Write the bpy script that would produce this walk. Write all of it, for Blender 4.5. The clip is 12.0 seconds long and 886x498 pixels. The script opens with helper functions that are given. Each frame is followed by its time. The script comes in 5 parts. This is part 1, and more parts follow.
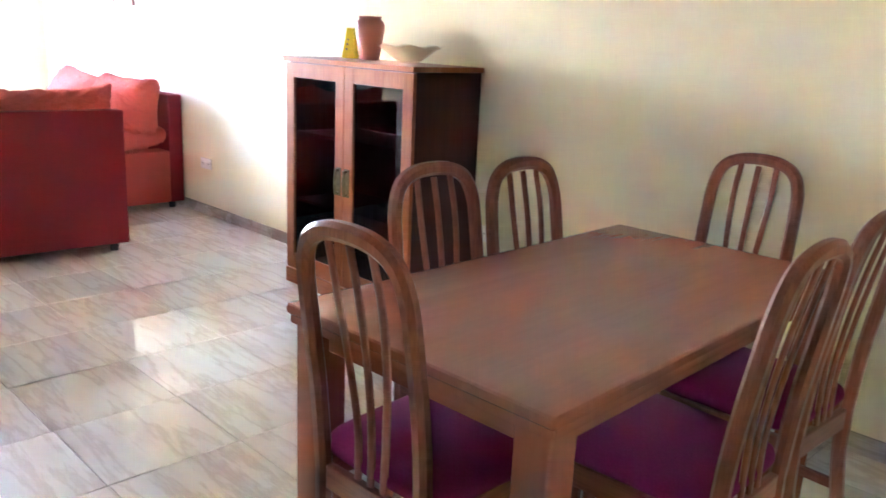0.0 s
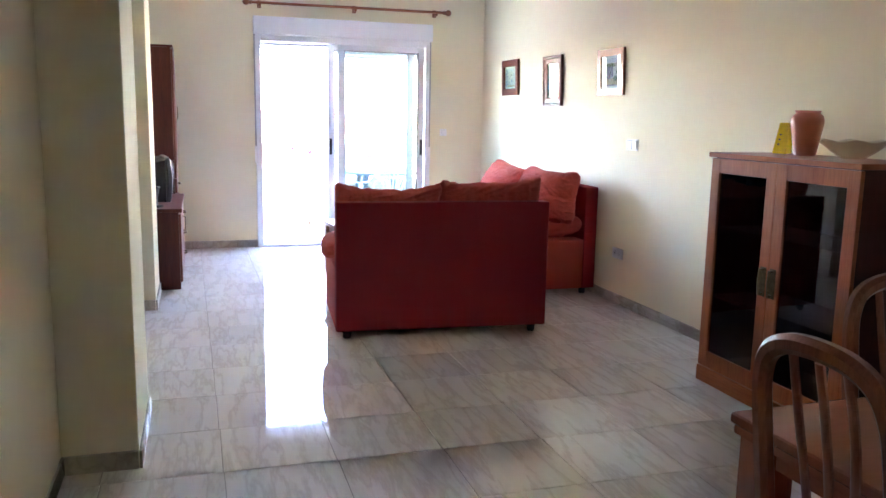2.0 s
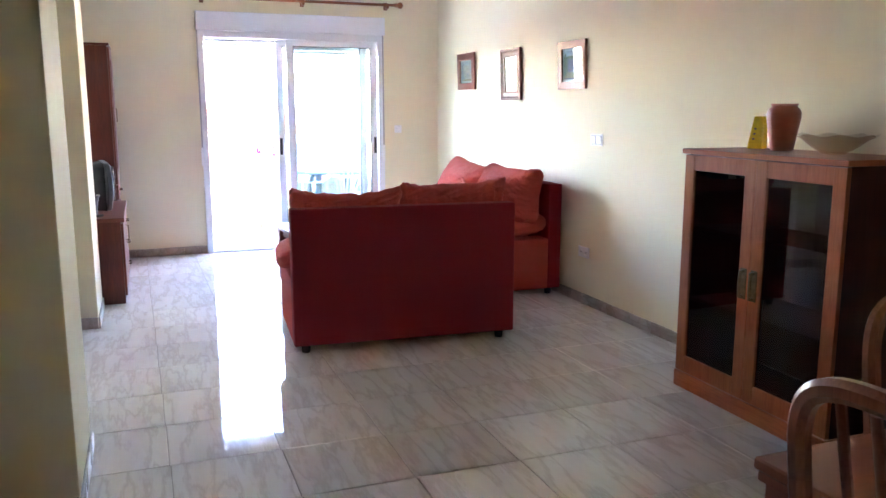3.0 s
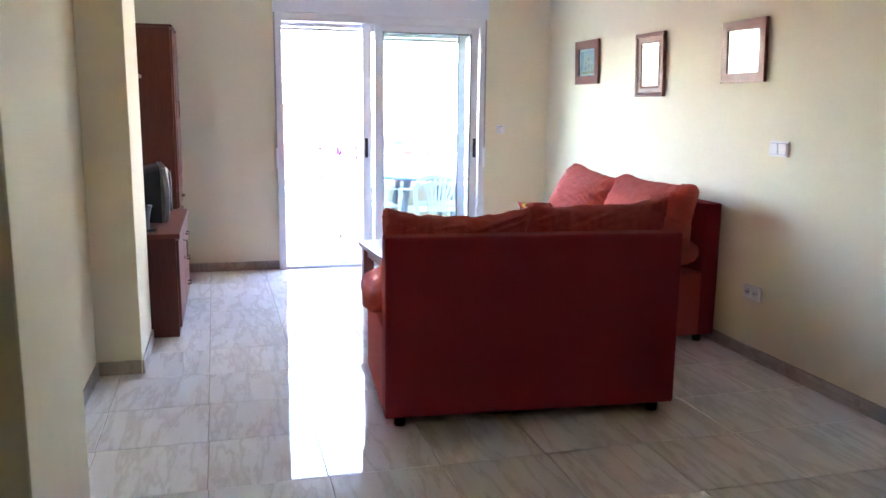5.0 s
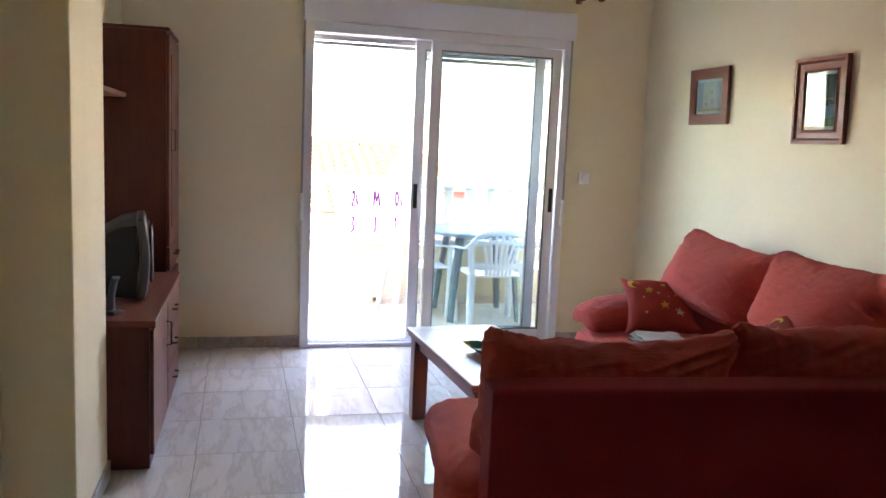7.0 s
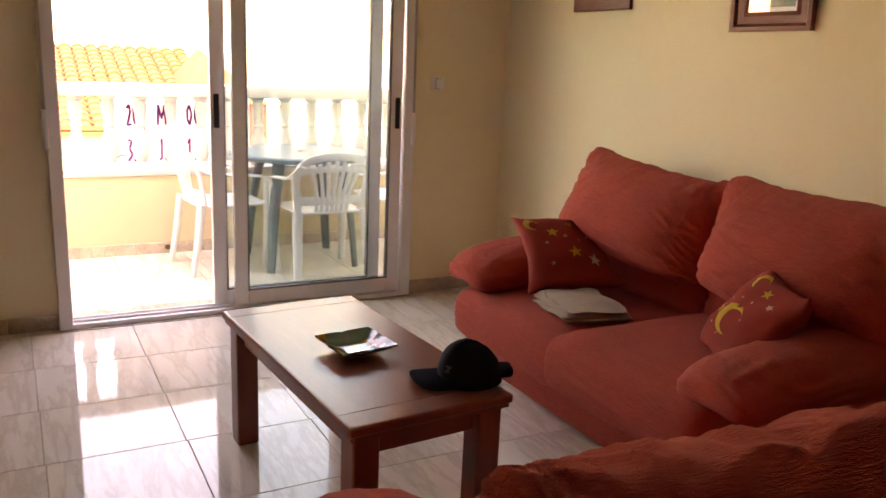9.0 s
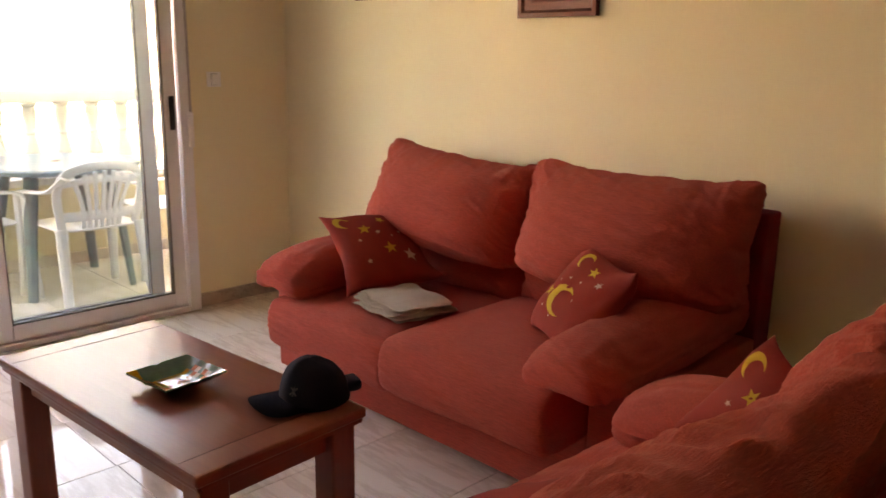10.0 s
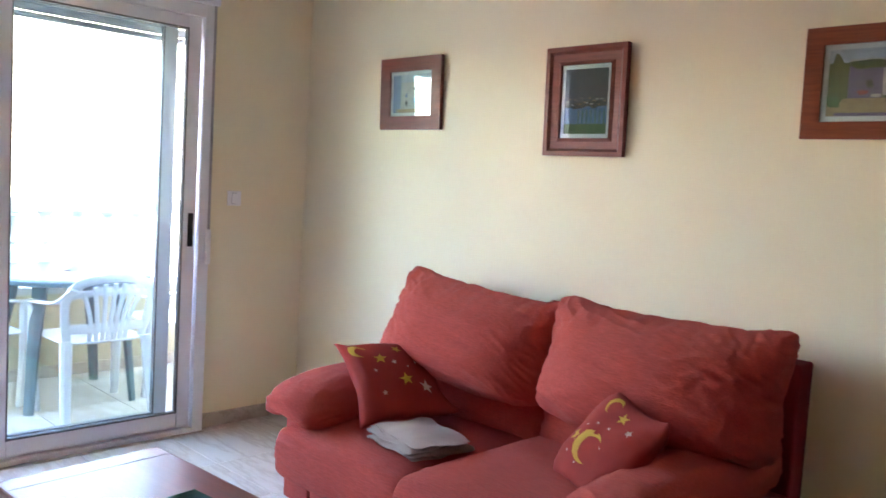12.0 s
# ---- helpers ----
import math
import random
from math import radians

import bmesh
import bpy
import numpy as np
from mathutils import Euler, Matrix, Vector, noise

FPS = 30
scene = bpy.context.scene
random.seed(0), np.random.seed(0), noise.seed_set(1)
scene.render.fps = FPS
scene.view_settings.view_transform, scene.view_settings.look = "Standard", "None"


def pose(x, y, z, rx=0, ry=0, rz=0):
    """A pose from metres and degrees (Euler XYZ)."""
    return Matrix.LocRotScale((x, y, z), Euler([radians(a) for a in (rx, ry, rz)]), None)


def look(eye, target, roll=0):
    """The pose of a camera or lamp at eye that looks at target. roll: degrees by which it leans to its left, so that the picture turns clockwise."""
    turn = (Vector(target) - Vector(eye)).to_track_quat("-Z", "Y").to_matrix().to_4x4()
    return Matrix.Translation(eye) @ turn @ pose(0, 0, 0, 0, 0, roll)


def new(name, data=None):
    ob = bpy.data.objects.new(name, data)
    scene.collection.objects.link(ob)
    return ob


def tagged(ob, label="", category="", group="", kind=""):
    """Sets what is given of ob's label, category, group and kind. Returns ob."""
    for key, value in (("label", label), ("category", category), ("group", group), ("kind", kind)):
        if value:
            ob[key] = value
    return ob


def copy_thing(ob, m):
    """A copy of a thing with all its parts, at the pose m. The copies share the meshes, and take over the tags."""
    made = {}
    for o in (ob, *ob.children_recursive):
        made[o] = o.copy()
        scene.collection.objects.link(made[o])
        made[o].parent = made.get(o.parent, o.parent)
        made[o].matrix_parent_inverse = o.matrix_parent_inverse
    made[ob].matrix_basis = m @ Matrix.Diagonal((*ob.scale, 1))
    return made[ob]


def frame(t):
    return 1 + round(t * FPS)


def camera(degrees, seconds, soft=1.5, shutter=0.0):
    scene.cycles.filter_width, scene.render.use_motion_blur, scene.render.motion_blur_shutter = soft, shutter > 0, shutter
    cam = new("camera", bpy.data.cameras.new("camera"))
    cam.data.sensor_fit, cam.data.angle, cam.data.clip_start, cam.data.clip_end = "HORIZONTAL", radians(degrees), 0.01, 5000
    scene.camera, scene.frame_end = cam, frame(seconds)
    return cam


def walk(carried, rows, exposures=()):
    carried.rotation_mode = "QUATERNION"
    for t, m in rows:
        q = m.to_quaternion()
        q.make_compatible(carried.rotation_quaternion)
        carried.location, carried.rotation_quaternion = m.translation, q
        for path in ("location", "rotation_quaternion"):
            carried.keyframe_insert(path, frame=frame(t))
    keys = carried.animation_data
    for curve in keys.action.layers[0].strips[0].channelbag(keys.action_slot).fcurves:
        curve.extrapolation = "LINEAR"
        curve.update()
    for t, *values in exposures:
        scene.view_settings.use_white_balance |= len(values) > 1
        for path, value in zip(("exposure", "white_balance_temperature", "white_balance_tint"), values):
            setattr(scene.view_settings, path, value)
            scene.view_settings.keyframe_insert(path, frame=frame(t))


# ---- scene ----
cam = camera(57.7, 12.0, shutter=0.2)
PATH = [
    (0, (0.176, 0.674, 1.367), (-1.194, 2.041, 0.861), 2.7),
    (0.5, (0.177, 0.628, 1.382), (-1.388, 1.804, 0.972), 2.1),
    (1, (0.158, 0.578, 1.393), (-1.584, 1.497, 1.049), 2.1),
    (1.5, (0.136, 0.544, 1.401), (-1.717, 1.233, 1.095), 2.0),
    (2, (0.129, 0.539, 1.402), (-1.758, 1.117, 1.075), 1.1),
    (2.5, (0.052, 0.563, 1.415), (-1.8, 1.223, 1.049), 0.4),
    (3, (-0.139, 0.568, 1.44), (-1.986, 1.254, 1.095), 0.0),
    (3.5, (-0.363, 0.583, 1.433), (-2.236, 1.2, 1.096), 0.2),
    (5.5, (-1.766, 0.742, 1.423), (-3.686, 1.192, 1.089), 1.0),
    (6, (-2.131, 0.779, 1.469), (-4.073, 1.143, 1.163), 1.4),
    (6.5, (-2.552, 0.766, 1.451), (-4.491, 1.17, 1.177), 1.9),
    (8.5, (-4.11, 0.952, 1.368), (-5.913, 1.722, 0.968), 2.9),
    (9, (-4.322, 0.998, 1.343), (-6.038, 1.92, 0.89), 2.4),
    (9.5, (-4.469, 0.988, 1.338), (-6.052, 2.127, 0.894), 1.8),
    (10, (-4.556, 0.935, 1.328), (-5.927, 2.319, 0.875), 0.9),
    (10.5, (-4.576, 0.881, 1.329), (-5.791, 2.399, 0.861), 1.5),
    (11, (-4.591, 0.817, 1.32), (-5.76, 2.39, 0.924), 2.4),
    (11.5, (-4.611, 0.824, 1.355), (-5.847, 2.374, 1.089), 2.8),
    (12, (-4.663, 0.911, 1.364), (-6.068, 2.325, 1.203), 3.5),
]
EXPOSURES = [(0.0, 8.55, 6150, 32), (0.6, 8.2, 6300, 28), (1.2, 7.3, 6400, 27), (1.6, 6.85, 6300, 29), (2.5, 6.88, 6550, 33),
             (3.5, 6.85, 6350, 31), (5.5, 6.2, 6800, 30), (6.5, 5.8, 7400, 29), (8.5, 4.8, 13600, 45), (9.5, 4.82, 19500, 49),
             (10.2, 5.36, 15500, 47), (10.6, 5.9, 13000, 45), (11.0, 5.98, 9800, 43), (11.5, 5.88, 8300, 38), (12.0, 5.7, 7350, 34)]
walk(cam, [(t, look(eye, target, roll)) for t, eye, target, roll in PATH], EXPOSURES)

# ---- world and sun ----
SUN_HEIGHT, SUN_TURN = 57.0, 100.0  # degrees; the sun stands behind the building
world = bpy.data.worlds.new("sky")
scene.world = world
world.use_nodes = True
wn, wl = world.node_tree.nodes, world.node_tree.links
sky = wn.new("ShaderNodeTexSky")
sky.sky_type, sky.sun_disc = "NISHITA", False
sky.sun_elevation, sky.sun_rotation = radians(SUN_HEIGHT), radians(SUN_TURN)
sky.dust_density, sky.ozone_density, sky.air_density, sky.altitude = 0.4, 2.0, 1.0, 0.0
wl.new(sky.outputs[0], wn["Background"].inputs[0])
wn["Background"].inputs[1].default_value = 0.15
sun = new("sun", bpy.data.lights.new("sun", "SUN"))
sun.data.energy, sun.data.angle, sun.data.color = 2.0, radians(0.5), (1.0, 0.95, 0.87)
toward = Vector((math.sin(radians(SUN_TURN)) * math.cos(radians(SUN_HEIGHT)), math.cos(radians(SUN_TURN)) * math.cos(radians(SUN_HEIGHT)), math.sin(radians(SUN_HEIGHT))))
sun.matrix_world = look(toward * 30, (0, 0, 0))


# ---- materials ----
def shader(name):
    m = bpy.data.materials.new(name)
    m.use_nodes = True
    return m, m.node_tree.nodes, m.node_tree.links, m.node_tree.nodes["Principled BSDF"]


def coords(nodes, links, scale, space="Object", spin=(0, 0, 0)):
    tc, mp = nodes.new("ShaderNodeTexCoord"), nodes.new("ShaderNodeMapping")
    mp.inputs["Scale"].default_value = scale if isinstance(scale, tuple) else (scale,) * 3
    mp.inputs["Rotation"].default_value = [radians(a) for a in spin]
    links.new(tc.outputs[space], mp.inputs[0])
    return mp.outputs[0]


def noise_of(nodes, links, vec, scale=1.0, detail=4.0, rough=0.55, warp=0.0):
    n = nodes.new("ShaderNodeTexNoise")
    n.inputs["Scale"].default_value, n.inputs["Detail"].default_value = scale, detail
    n.inputs["Roughness"].default_value, n.inputs["Distortion"].default_value = rough, warp
    links.new(vec, n.inputs["Vector"])
    return n.outputs["Fac"]


def ramp(nodes, links, fac, stops):
    r = nodes.new("ShaderNodeValToRGB")
    while len(r.color_ramp.elements) < len(stops):
        r.color_ramp.elements.new(0.5)
    for e, (p, c) in zip(r.color_ramp.elements, stops):
        e.position, e.color = p, (*c, 1) if len(c) == 3 else c
    links.new(fac, r.inputs[0])
    return r.outputs[0]


def blend(nodes, links, fac, a, b, kind="MIX"):
    m = nodes.new("ShaderNodeMix")
    m.data_type, m.blend_type = "RGBA", kind
    for socket, value in ((m.inputs["Factor"], fac), (m.inputs["A"], a), (m.inputs["B"], b)):
        if isinstance(value, (int, float)):
            socket.default_value = value
        elif isinstance(value, tuple):
            socket.default_value = (*value, 1)
        else:
            links.new(value, socket)
    return m.outputs["Result"]


def bump(nodes, links, bsdf, height, strength, distance=0.002):
    b = nodes.new("ShaderNodeBump")
    b.inputs["Strength"].default_value, b.inputs["Distance"].default_value = strength, distance
    links.new(height, b.inputs["Height"])
    links.new(b.outputs[0], bsdf.inputs["Normal"])


def mottled(name, colour, vary=0.15, scale=6.0, rough=0.6, metal=0.0, grain=60.0, relief=0.15, depth=0.001, coat=0.0, space="Object"):
    """A plain surface with large and small variation."""
    m, n, l, b = shader(name)
    vec = coords(n, l, 1.0, space)
    big, fine = noise_of(n, l, vec, scale, 3), noise_of(n, l, vec, grain, 4)
    low, high = tuple(c * (1 - vary) for c in colour), tuple(min(1.0, c * (1 + vary * 0.6)) for c in colour)
    c = ramp(n, l, big, [(0.3, low), (0.7, high)])
    c = blend(n, l, 0.25, c, ramp(n, l, fine, [(0.35, low), (0.65, high)]))
    l.new(c, b.inputs["Base Color"])
    b.inputs["Metallic"].default_value = metal
    l.new(ramp(n, l, big, [(0.2, (rough * 0.85,) * 3), (0.8, (min(1, rough * 1.15),) * 3)]), b.inputs["Roughness"])
    b.inputs["Coat Weight"].default_value = coat
    if relief:
        bump(n, l, b, fine, relief, depth)
    return m


def wood(name, dark, light, axis=2, rough=0.35, gloss=0.3, pores=0.2):
    """Stained and varnished wood, the grain along one axis."""
    m, n, l, b = shader(name)
    scale = [26.0, 26.0, 26.0]
    scale[axis] = 1.6
    vec = coords(n, l, tuple(scale))
    streak, broad = noise_of(n, l, vec, 1.0, 6, 0.6, 0.4), noise_of(n, l, coords(n, l, 3.0), 1.0, 2)
    pore = noise_of(n, l, vec, 6.0, 3)
    c = ramp(n, l, streak, [(0.3, dark), (0.72, light)])
    c = blend(n, l, 0.3, c, ramp(n, l, broad, [(0.3, dark), (0.7, light)]))
    c = blend(n, l, pores, c, ramp(n, l, pore, [(0.4, tuple(v * 0.5 for v in dark)), (0.55, light)]))
    l.new(c, b.inputs["Base Color"])
    b.inputs["Roughness"].default_value = rough
    b.inputs["Specular IOR Level"].default_value = gloss
    return m


def chenille(name, colour, rib=(30.0, 260.0, 260.0), relief=0.8):
    """Soft upholstery with a fine ribbed weave."""
    m, n, l, b = shader(name)
    ribs = noise_of(n, l, coords(n, l, rib), 1.0, 3, 0.6)
    weave = noise_of(n, l, coords(n, l, 420.0), 1.0, 2)
    worn = noise_of(n, l, coords(n, l, 5.0), 1.0, 4)
    low, high = tuple(c * 0.78 for c in colour), tuple(c * 1.18 for c in colour)
    c = ramp(n, l, ribs, [(0.32, low), (0.68, high)])
    c = blend(n, l, 0.35, c, ramp(n, l, worn, [(0.3, tuple(v * 0.85 for v in colour)), (0.7, tuple(v * 1.12 for v in colour))]))
    l.new(c, b.inputs["Base Color"])
    b.inputs["Roughness"].default_value = 0.95
    b.inputs["Specular IOR Level"].default_value = 0.15
    b.inputs["Sheen Weight"].default_value, b.inputs["Sheen Roughness"].default_value = 0.12, 0.4
    b.inputs["Sheen Tint"].default_value = (1.0, 0.55, 0.42, 1)
    both = n.new("ShaderNodeMath")
    both.operation = "MULTIPLY_ADD"
    both.inputs[1].default_value = 0.5
    l.new(weave, both.inputs[0])
    l.new(ribs, both.inputs[2])
    bump(n, l, b, both.outputs[0], relief, 0.004)
    return m


def glazing(name, tint, gloss=1.0):
    """Clear glass: lets light straight through, with a reflection that grows towards the edge."""
    m, n, l, b = shader(name)
    n.remove(b)
    see, shine, mix = n.new("ShaderNodeBsdfTransparent"), n.new("ShaderNodeBsdfGlossy"), n.new("ShaderNodeMixShader")
    see.inputs[0].default_value = (*tint, 1)
    shine.inputs["Roughness"].default_value = 0.01
    shine.inputs["Color"].default_value = (gloss, gloss, gloss, 1)
    edge, power, reach = n.new("ShaderNodeLayerWeight"), n.new("ShaderNodeMath"), n.new("ShaderNodeMath")
    edge.inputs["Blend"].default_value = 0.5
    power.operation, reach.operation = "POWER", "MULTIPLY_ADD"
    power.inputs[1].default_value = 4.5
    reach.inputs[1].default_value, reach.inputs[2].default_value = 0.9, 0.045
    l.new(edge.outputs["Facing"], power.inputs[0])
    l.new(power.outputs[0], reach.inputs[0])
    l.new(reach.outputs[0], mix.inputs[0])
    l.new(see.outputs[0], mix.inputs[1])
    l.new(shine.outputs[0], mix.inputs[2])
    l.new(mix.outputs[0], n["Material Output"].inputs[0])
    return m


def marble(name, pale, mid, vein, rough=0.09, spread=40.0):
    """Polished beige stoneware with slanting brown veins, other ones on each tile."""
    m, n, l, b = shader(name)
    geo, info, add, mul = n.new("ShaderNodeNewGeometry"), n.new("ShaderNodeObjectInfo"), n.new("ShaderNodeVectorMath"), n.new("ShaderNodeVectorMath")
    mul.operation = "SCALE"
    mul.inputs[0].default_value = (7.0, 3.0, 5.0)
    l.new(info.outputs["Random"], mul.inputs["Scale"])
    l.new(geo.outputs["Position"], add.inputs[0])
    l.new(mul.outputs[0], add.inputs[1])
    mp = n.new("ShaderNodeMapping")
    mp.inputs["Rotation"].default_value = (0, 0, radians(spread))
    mp.inputs["Scale"].default_value = (2.0, 11.0, 11.0)
    l.new(add.outputs[0], mp.inputs[0])
    cloud = noise_of(n, l, mp.outputs[0], 0.7, 4, 0.55, 0.1)
    line = noise_of(n, l, mp.outputs[0], 0.8, 5, 0.6, 0.15)
    c = ramp(n, l, cloud, [(0.3, mid), (0.62, pale)])
    c = blend(n, l, ramp(n, l, line, [(0.44, (0, 0, 0)), (0.49, (0.42, 0.42, 0.42)), (0.56, (0, 0, 0))]), c, vein)
    tone = n.new("ShaderNodeMapRange")
    tone.inputs["To Min"].default_value, tone.inputs["To Max"].default_value = 0.93, 1.04
    l.new(info.outputs["Random"], tone.inputs["Value"])
    grey = n.new("ShaderNodeCombineColor")
    for i in range(3):
        l.new(tone.outputs[0], grey.inputs[i])
    c = blend(n, l, 1.0, c, grey.outputs[0], "MULTIPLY")
    l.new(c, b.inputs["Base Color"])
    smear = noise_of(n, l, geo.outputs["Position"], 2.5, 4)
    l.new(ramp(n, l, smear, [(0.3, (rough * 0.6,) * 3), (0.75, (rough * 1.7,) * 3)]), b.inputs["Roughness"])
    wavy = noise_of(n, l, geo.outputs["Position"], 9.0, 2)
    bump(n, l, b, wavy, 0.02, 0.004)
    b.inputs["IOR"].default_value = 1.45
    return m


WALL = mottled("cream_paint", (0.855, 0.775, 0.55), 0.05, 1.3, 0.75, grain=220.0, relief=0.25, depth=0.0012)
WHITE_PAINT = mottled("white_paint", (0.86, 0.85, 0.83), 0.04, 2.0, 0.7, grain=150.0, relief=0.1)
RENDER_COAT = mottled("cream_render", (0.58, 0.50, 0.345), 0.08, 1.2, 0.9, grain=90.0, relief=0.3, depth=0.003)
GROUT = mottled("grout", (0.36, 0.32, 0.27), 0.2, 8.0, 0.9)
TILE = marble("beige_stoneware", (0.77, 0.72, 0.64), (0.70, 0.64, 0.55), (0.48, 0.395, 0.31), 0.04)
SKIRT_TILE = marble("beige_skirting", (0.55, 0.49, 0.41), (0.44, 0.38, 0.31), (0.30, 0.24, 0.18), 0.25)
ALU = mottled("white_lacquered_aluminium", (0.80, 0.81, 0.82), 0.04, 3.0, 0.35, grain=40.0, relief=0.02)
SLAT = mottled("grey_shutter_slat", (0.36, 0.37, 0.39), 0.06, 3.0, 0.5, grain=40.0, relief=0.02)
BOX_WHITE = mottled("white_plastic_box", (0.80, 0.81, 0.84), 0.03, 3.0, 0.45, relief=0.02)
SEAL = mottled("grey_rubber", (0.15, 0.16, 0.16), 0.2, 20.0, 0.6)
GLASS = glazing("window_glass", (0.86, 0.93, 0.92))
SMOKED = glazing("smoked_glass", (0.42, 0.40, 0.42))
STRAP = mottled("grey_webbing", (0.42, 0.41, 0.40), 0.15, 60.0, 0.9)
CHERRY = [wood("cherry_wood_%s" % "xyz"[a], (0.33, 0.082, 0.03), (0.49, 0.15, 0.054), a) for a in range(3)]
TABLE_WOOD = [wood("table_wood_%s" % "xyz"[a], (0.275, 0.092, 0.054), (0.32, 0.11, 0.065), a, 0.12, 0.55, 0.05) for a in range(3)]
CHAIR_WOOD = [wood("chair_wood_%s" % "xyz"[a], (0.20, 0.064, 0.036), (0.32, 0.115, 0.066), a, 0.36) for a in range(3)]
MAHOGANY = [wood("red_mahogany_%s" % "xyz"[a], (0.13, 0.034, 0.020), (0.21, 0.058, 0.034), a, 0.36) for a in range(3)]
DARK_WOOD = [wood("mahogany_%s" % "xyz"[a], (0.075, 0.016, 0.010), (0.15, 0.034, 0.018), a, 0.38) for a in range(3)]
# Darker than the mahogany: shade on the cabinet sides is put into this colour.
SHADED_SIDE_WOOD = wood("shaded_side_wood", (0.045, 0.012, 0.009), (0.075, 0.02, 0.014), 2, 0.45, 0.25, 0.1)
COFFEE_WOOD = [wood("coffee_wood_%s" % "xyz"[a], (0.22, 0.055, 0.03), (0.29, 0.078, 0.044), a, 0.28, 0.4, 0.1) for a in range(3)]
FRAME_WOOD = wood("frame_wood", (0.15, 0.035, 0.022), (0.25, 0.065, 0.04), 0, 0.4)
FRAME_WOOD_WARM = wood("frame_wood_warm", (0.20, 0.045, 0.018), (0.30, 0.08, 0.032), 0, 0.4)
ROD_WOOD = wood("rod_wood", (0.25, 0.075, 0.03), (0.40, 0.14, 0.055), 1, 0.4)
RED_CLOTH = chenille("terracotta_chenille", (0.51, 0.085, 0.062))
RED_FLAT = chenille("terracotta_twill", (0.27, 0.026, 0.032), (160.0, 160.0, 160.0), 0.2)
PURPLE = chenille("purple_velvet", (0.19, 0.011, 0.082), (200.0, 200.0, 200.0), 0.25)
PILLOW_CLOTH = mottled("printed_cotton", (0.34, 0.045, 0.032), 0.15, 9.0, 0.9, grain=300.0, relief=0.3)
STAR_YELLOW = mottled("yellow_print", (0.60, 0.36, 0.06), 0.15, 12.0, 0.85, grain=300.0)
STAR_PALE = mottled("pale_print", (0.60, 0.40, 0.34), 0.15, 12.0, 0.85, grain=300.0)
GREY_CLOTH = mottled("taupe_linen", (0.46, 0.38, 0.31), 0.12, 14.0, 0.95, grain=350.0, relief=0.4)
BLACK = mottled("black_plastic", (0.010, 0.010, 0.012), 0.2, 12.0, 0.6)
NAVY = mottled("navy_twill", (0.010, 0.012, 0.026), 0.25, 14.0, 0.92, grain=400.0, relief=0.5)
SILVER = mottled("silver_plastic", (0.10, 0.105, 0.115), 0.08, 6.0, 0.35, metal=0.3)
SCREEN = mottled("dark_screen", (0.01, 0.012, 0.013), 0.1, 3.0, 0.08, relief=0)
BRONZE = mottled("aged_brass", (0.16, 0.11, 0.06), 0.3, 30.0, 0.35, metal=0.9)
CLAY = mottled("pink_terracotta", (0.52, 0.17, 0.12), 0.08, 10.0, 0.35, coat=0.3)
YELLOW = mottled("yellow_glaze", (0.88, 0.68, 0.01), 0.12, 20.0, 0.25, coat=0.4)
SWITCH = mottled("ivory_plastic", (0.87, 0.86, 0.84), 0.03, 5.0, 0.35, relief=0)
PAPER = mottled("white_mount", (0.78, 0.78, 0.77), 0.03, 8.0, 0.8)
PLASTIC_WHITE = mottled("white_garden_plastic", (0.68, 0.69, 0.69), 0.05, 6.0, 0.4)
PLASTIC_GREEN = mottled("blue_green_plastic", (0.085, 0.16, 0.18), 0.12, 8.0, 0.45)
BALUSTER_WHITE = mottled("white_masonry", (0.54, 0.54, 0.53), 0.06, 5.0, 0.85, grain=70.0, relief=0.2)
SHEET = mottled("white_banner", (0.66, 0.65, 0.66), 0.03, 3.0, 0.8)
PURPLE_INK = mottled("purple_ink", (0.16, 0.006, 0.14), 0.15, 20.0, 0.8)
ROOF_TILE = mottled("terracotta_roof_tile", (0.115, 0.042, 0.014), 0.35, 1.2, 0.9, grain=12.0, relief=0.3)
HOUSE_WALL = mottled("pale_house_wall", (0.32, 0.26, 0.22), 0.1, 0.6, 0.95, grain=20.0)
CREAM_HOUSE = mottled("cream_house_wall", (0.80, 0.70, 0.48), 0.06, 0.4, 0.95, grain=20.0)
RED_WALL = mottled("red_house_wall", (0.26, 0.045, 0.035), 0.15, 1.5, 0.9, grain=20.0)
GREEN_SHUTTER = mottled("green_shutter_paint", (0.05, 0.20, 0.13), 0.15, 5.0, 0.6)
ASPHALT = mottled("pale_paving", (0.30, 0.285, 0.26), 0.25, 0.5, 0.95, grain=15.0)
PRESSED = glazing("pressed_glass", (0.86, 0.84, 0.80), 1.0)


for cloth_mat in (PILLOW_CLOTH, STAR_YELLOW, STAR_PALE, GREY_CLOTH, NAVY):
    cloth_mat.node_tree.nodes["Principled BSDF"].inputs["Specular IOR Level"].default_value = 0.15


# ---- building helpers ----
def part(name, bm, material, parent=None, label="", smooth=True, auto=35):
    me = bpy.data.meshes.new(name)
    bmesh.ops.recalc_face_normals(bm, faces=bm.faces)
    for e in bm.edges:
        e.smooth = len(e.link_faces) == 2 and e.calc_face_angle(0) < radians(auto)
        if e.smooth and e.calc_face_angle(0) > radians(5):
            small, large = sorted(f.calc_area() for f in e.link_faces)
            e.smooth = large < 12 * small  # flat faces stay flat beside their rounded edges
    for f in bm.faces:
        f.smooth = smooth
    bm.to_mesh(me)
    bm.free()
    for m in material if isinstance(material, (list, tuple)) else [material]:
        me.materials.append(m)
    ob = new(name, me)
    if parent is not None:
        ob.parent = parent
    if label:
        tagged(ob, label)
    return ob


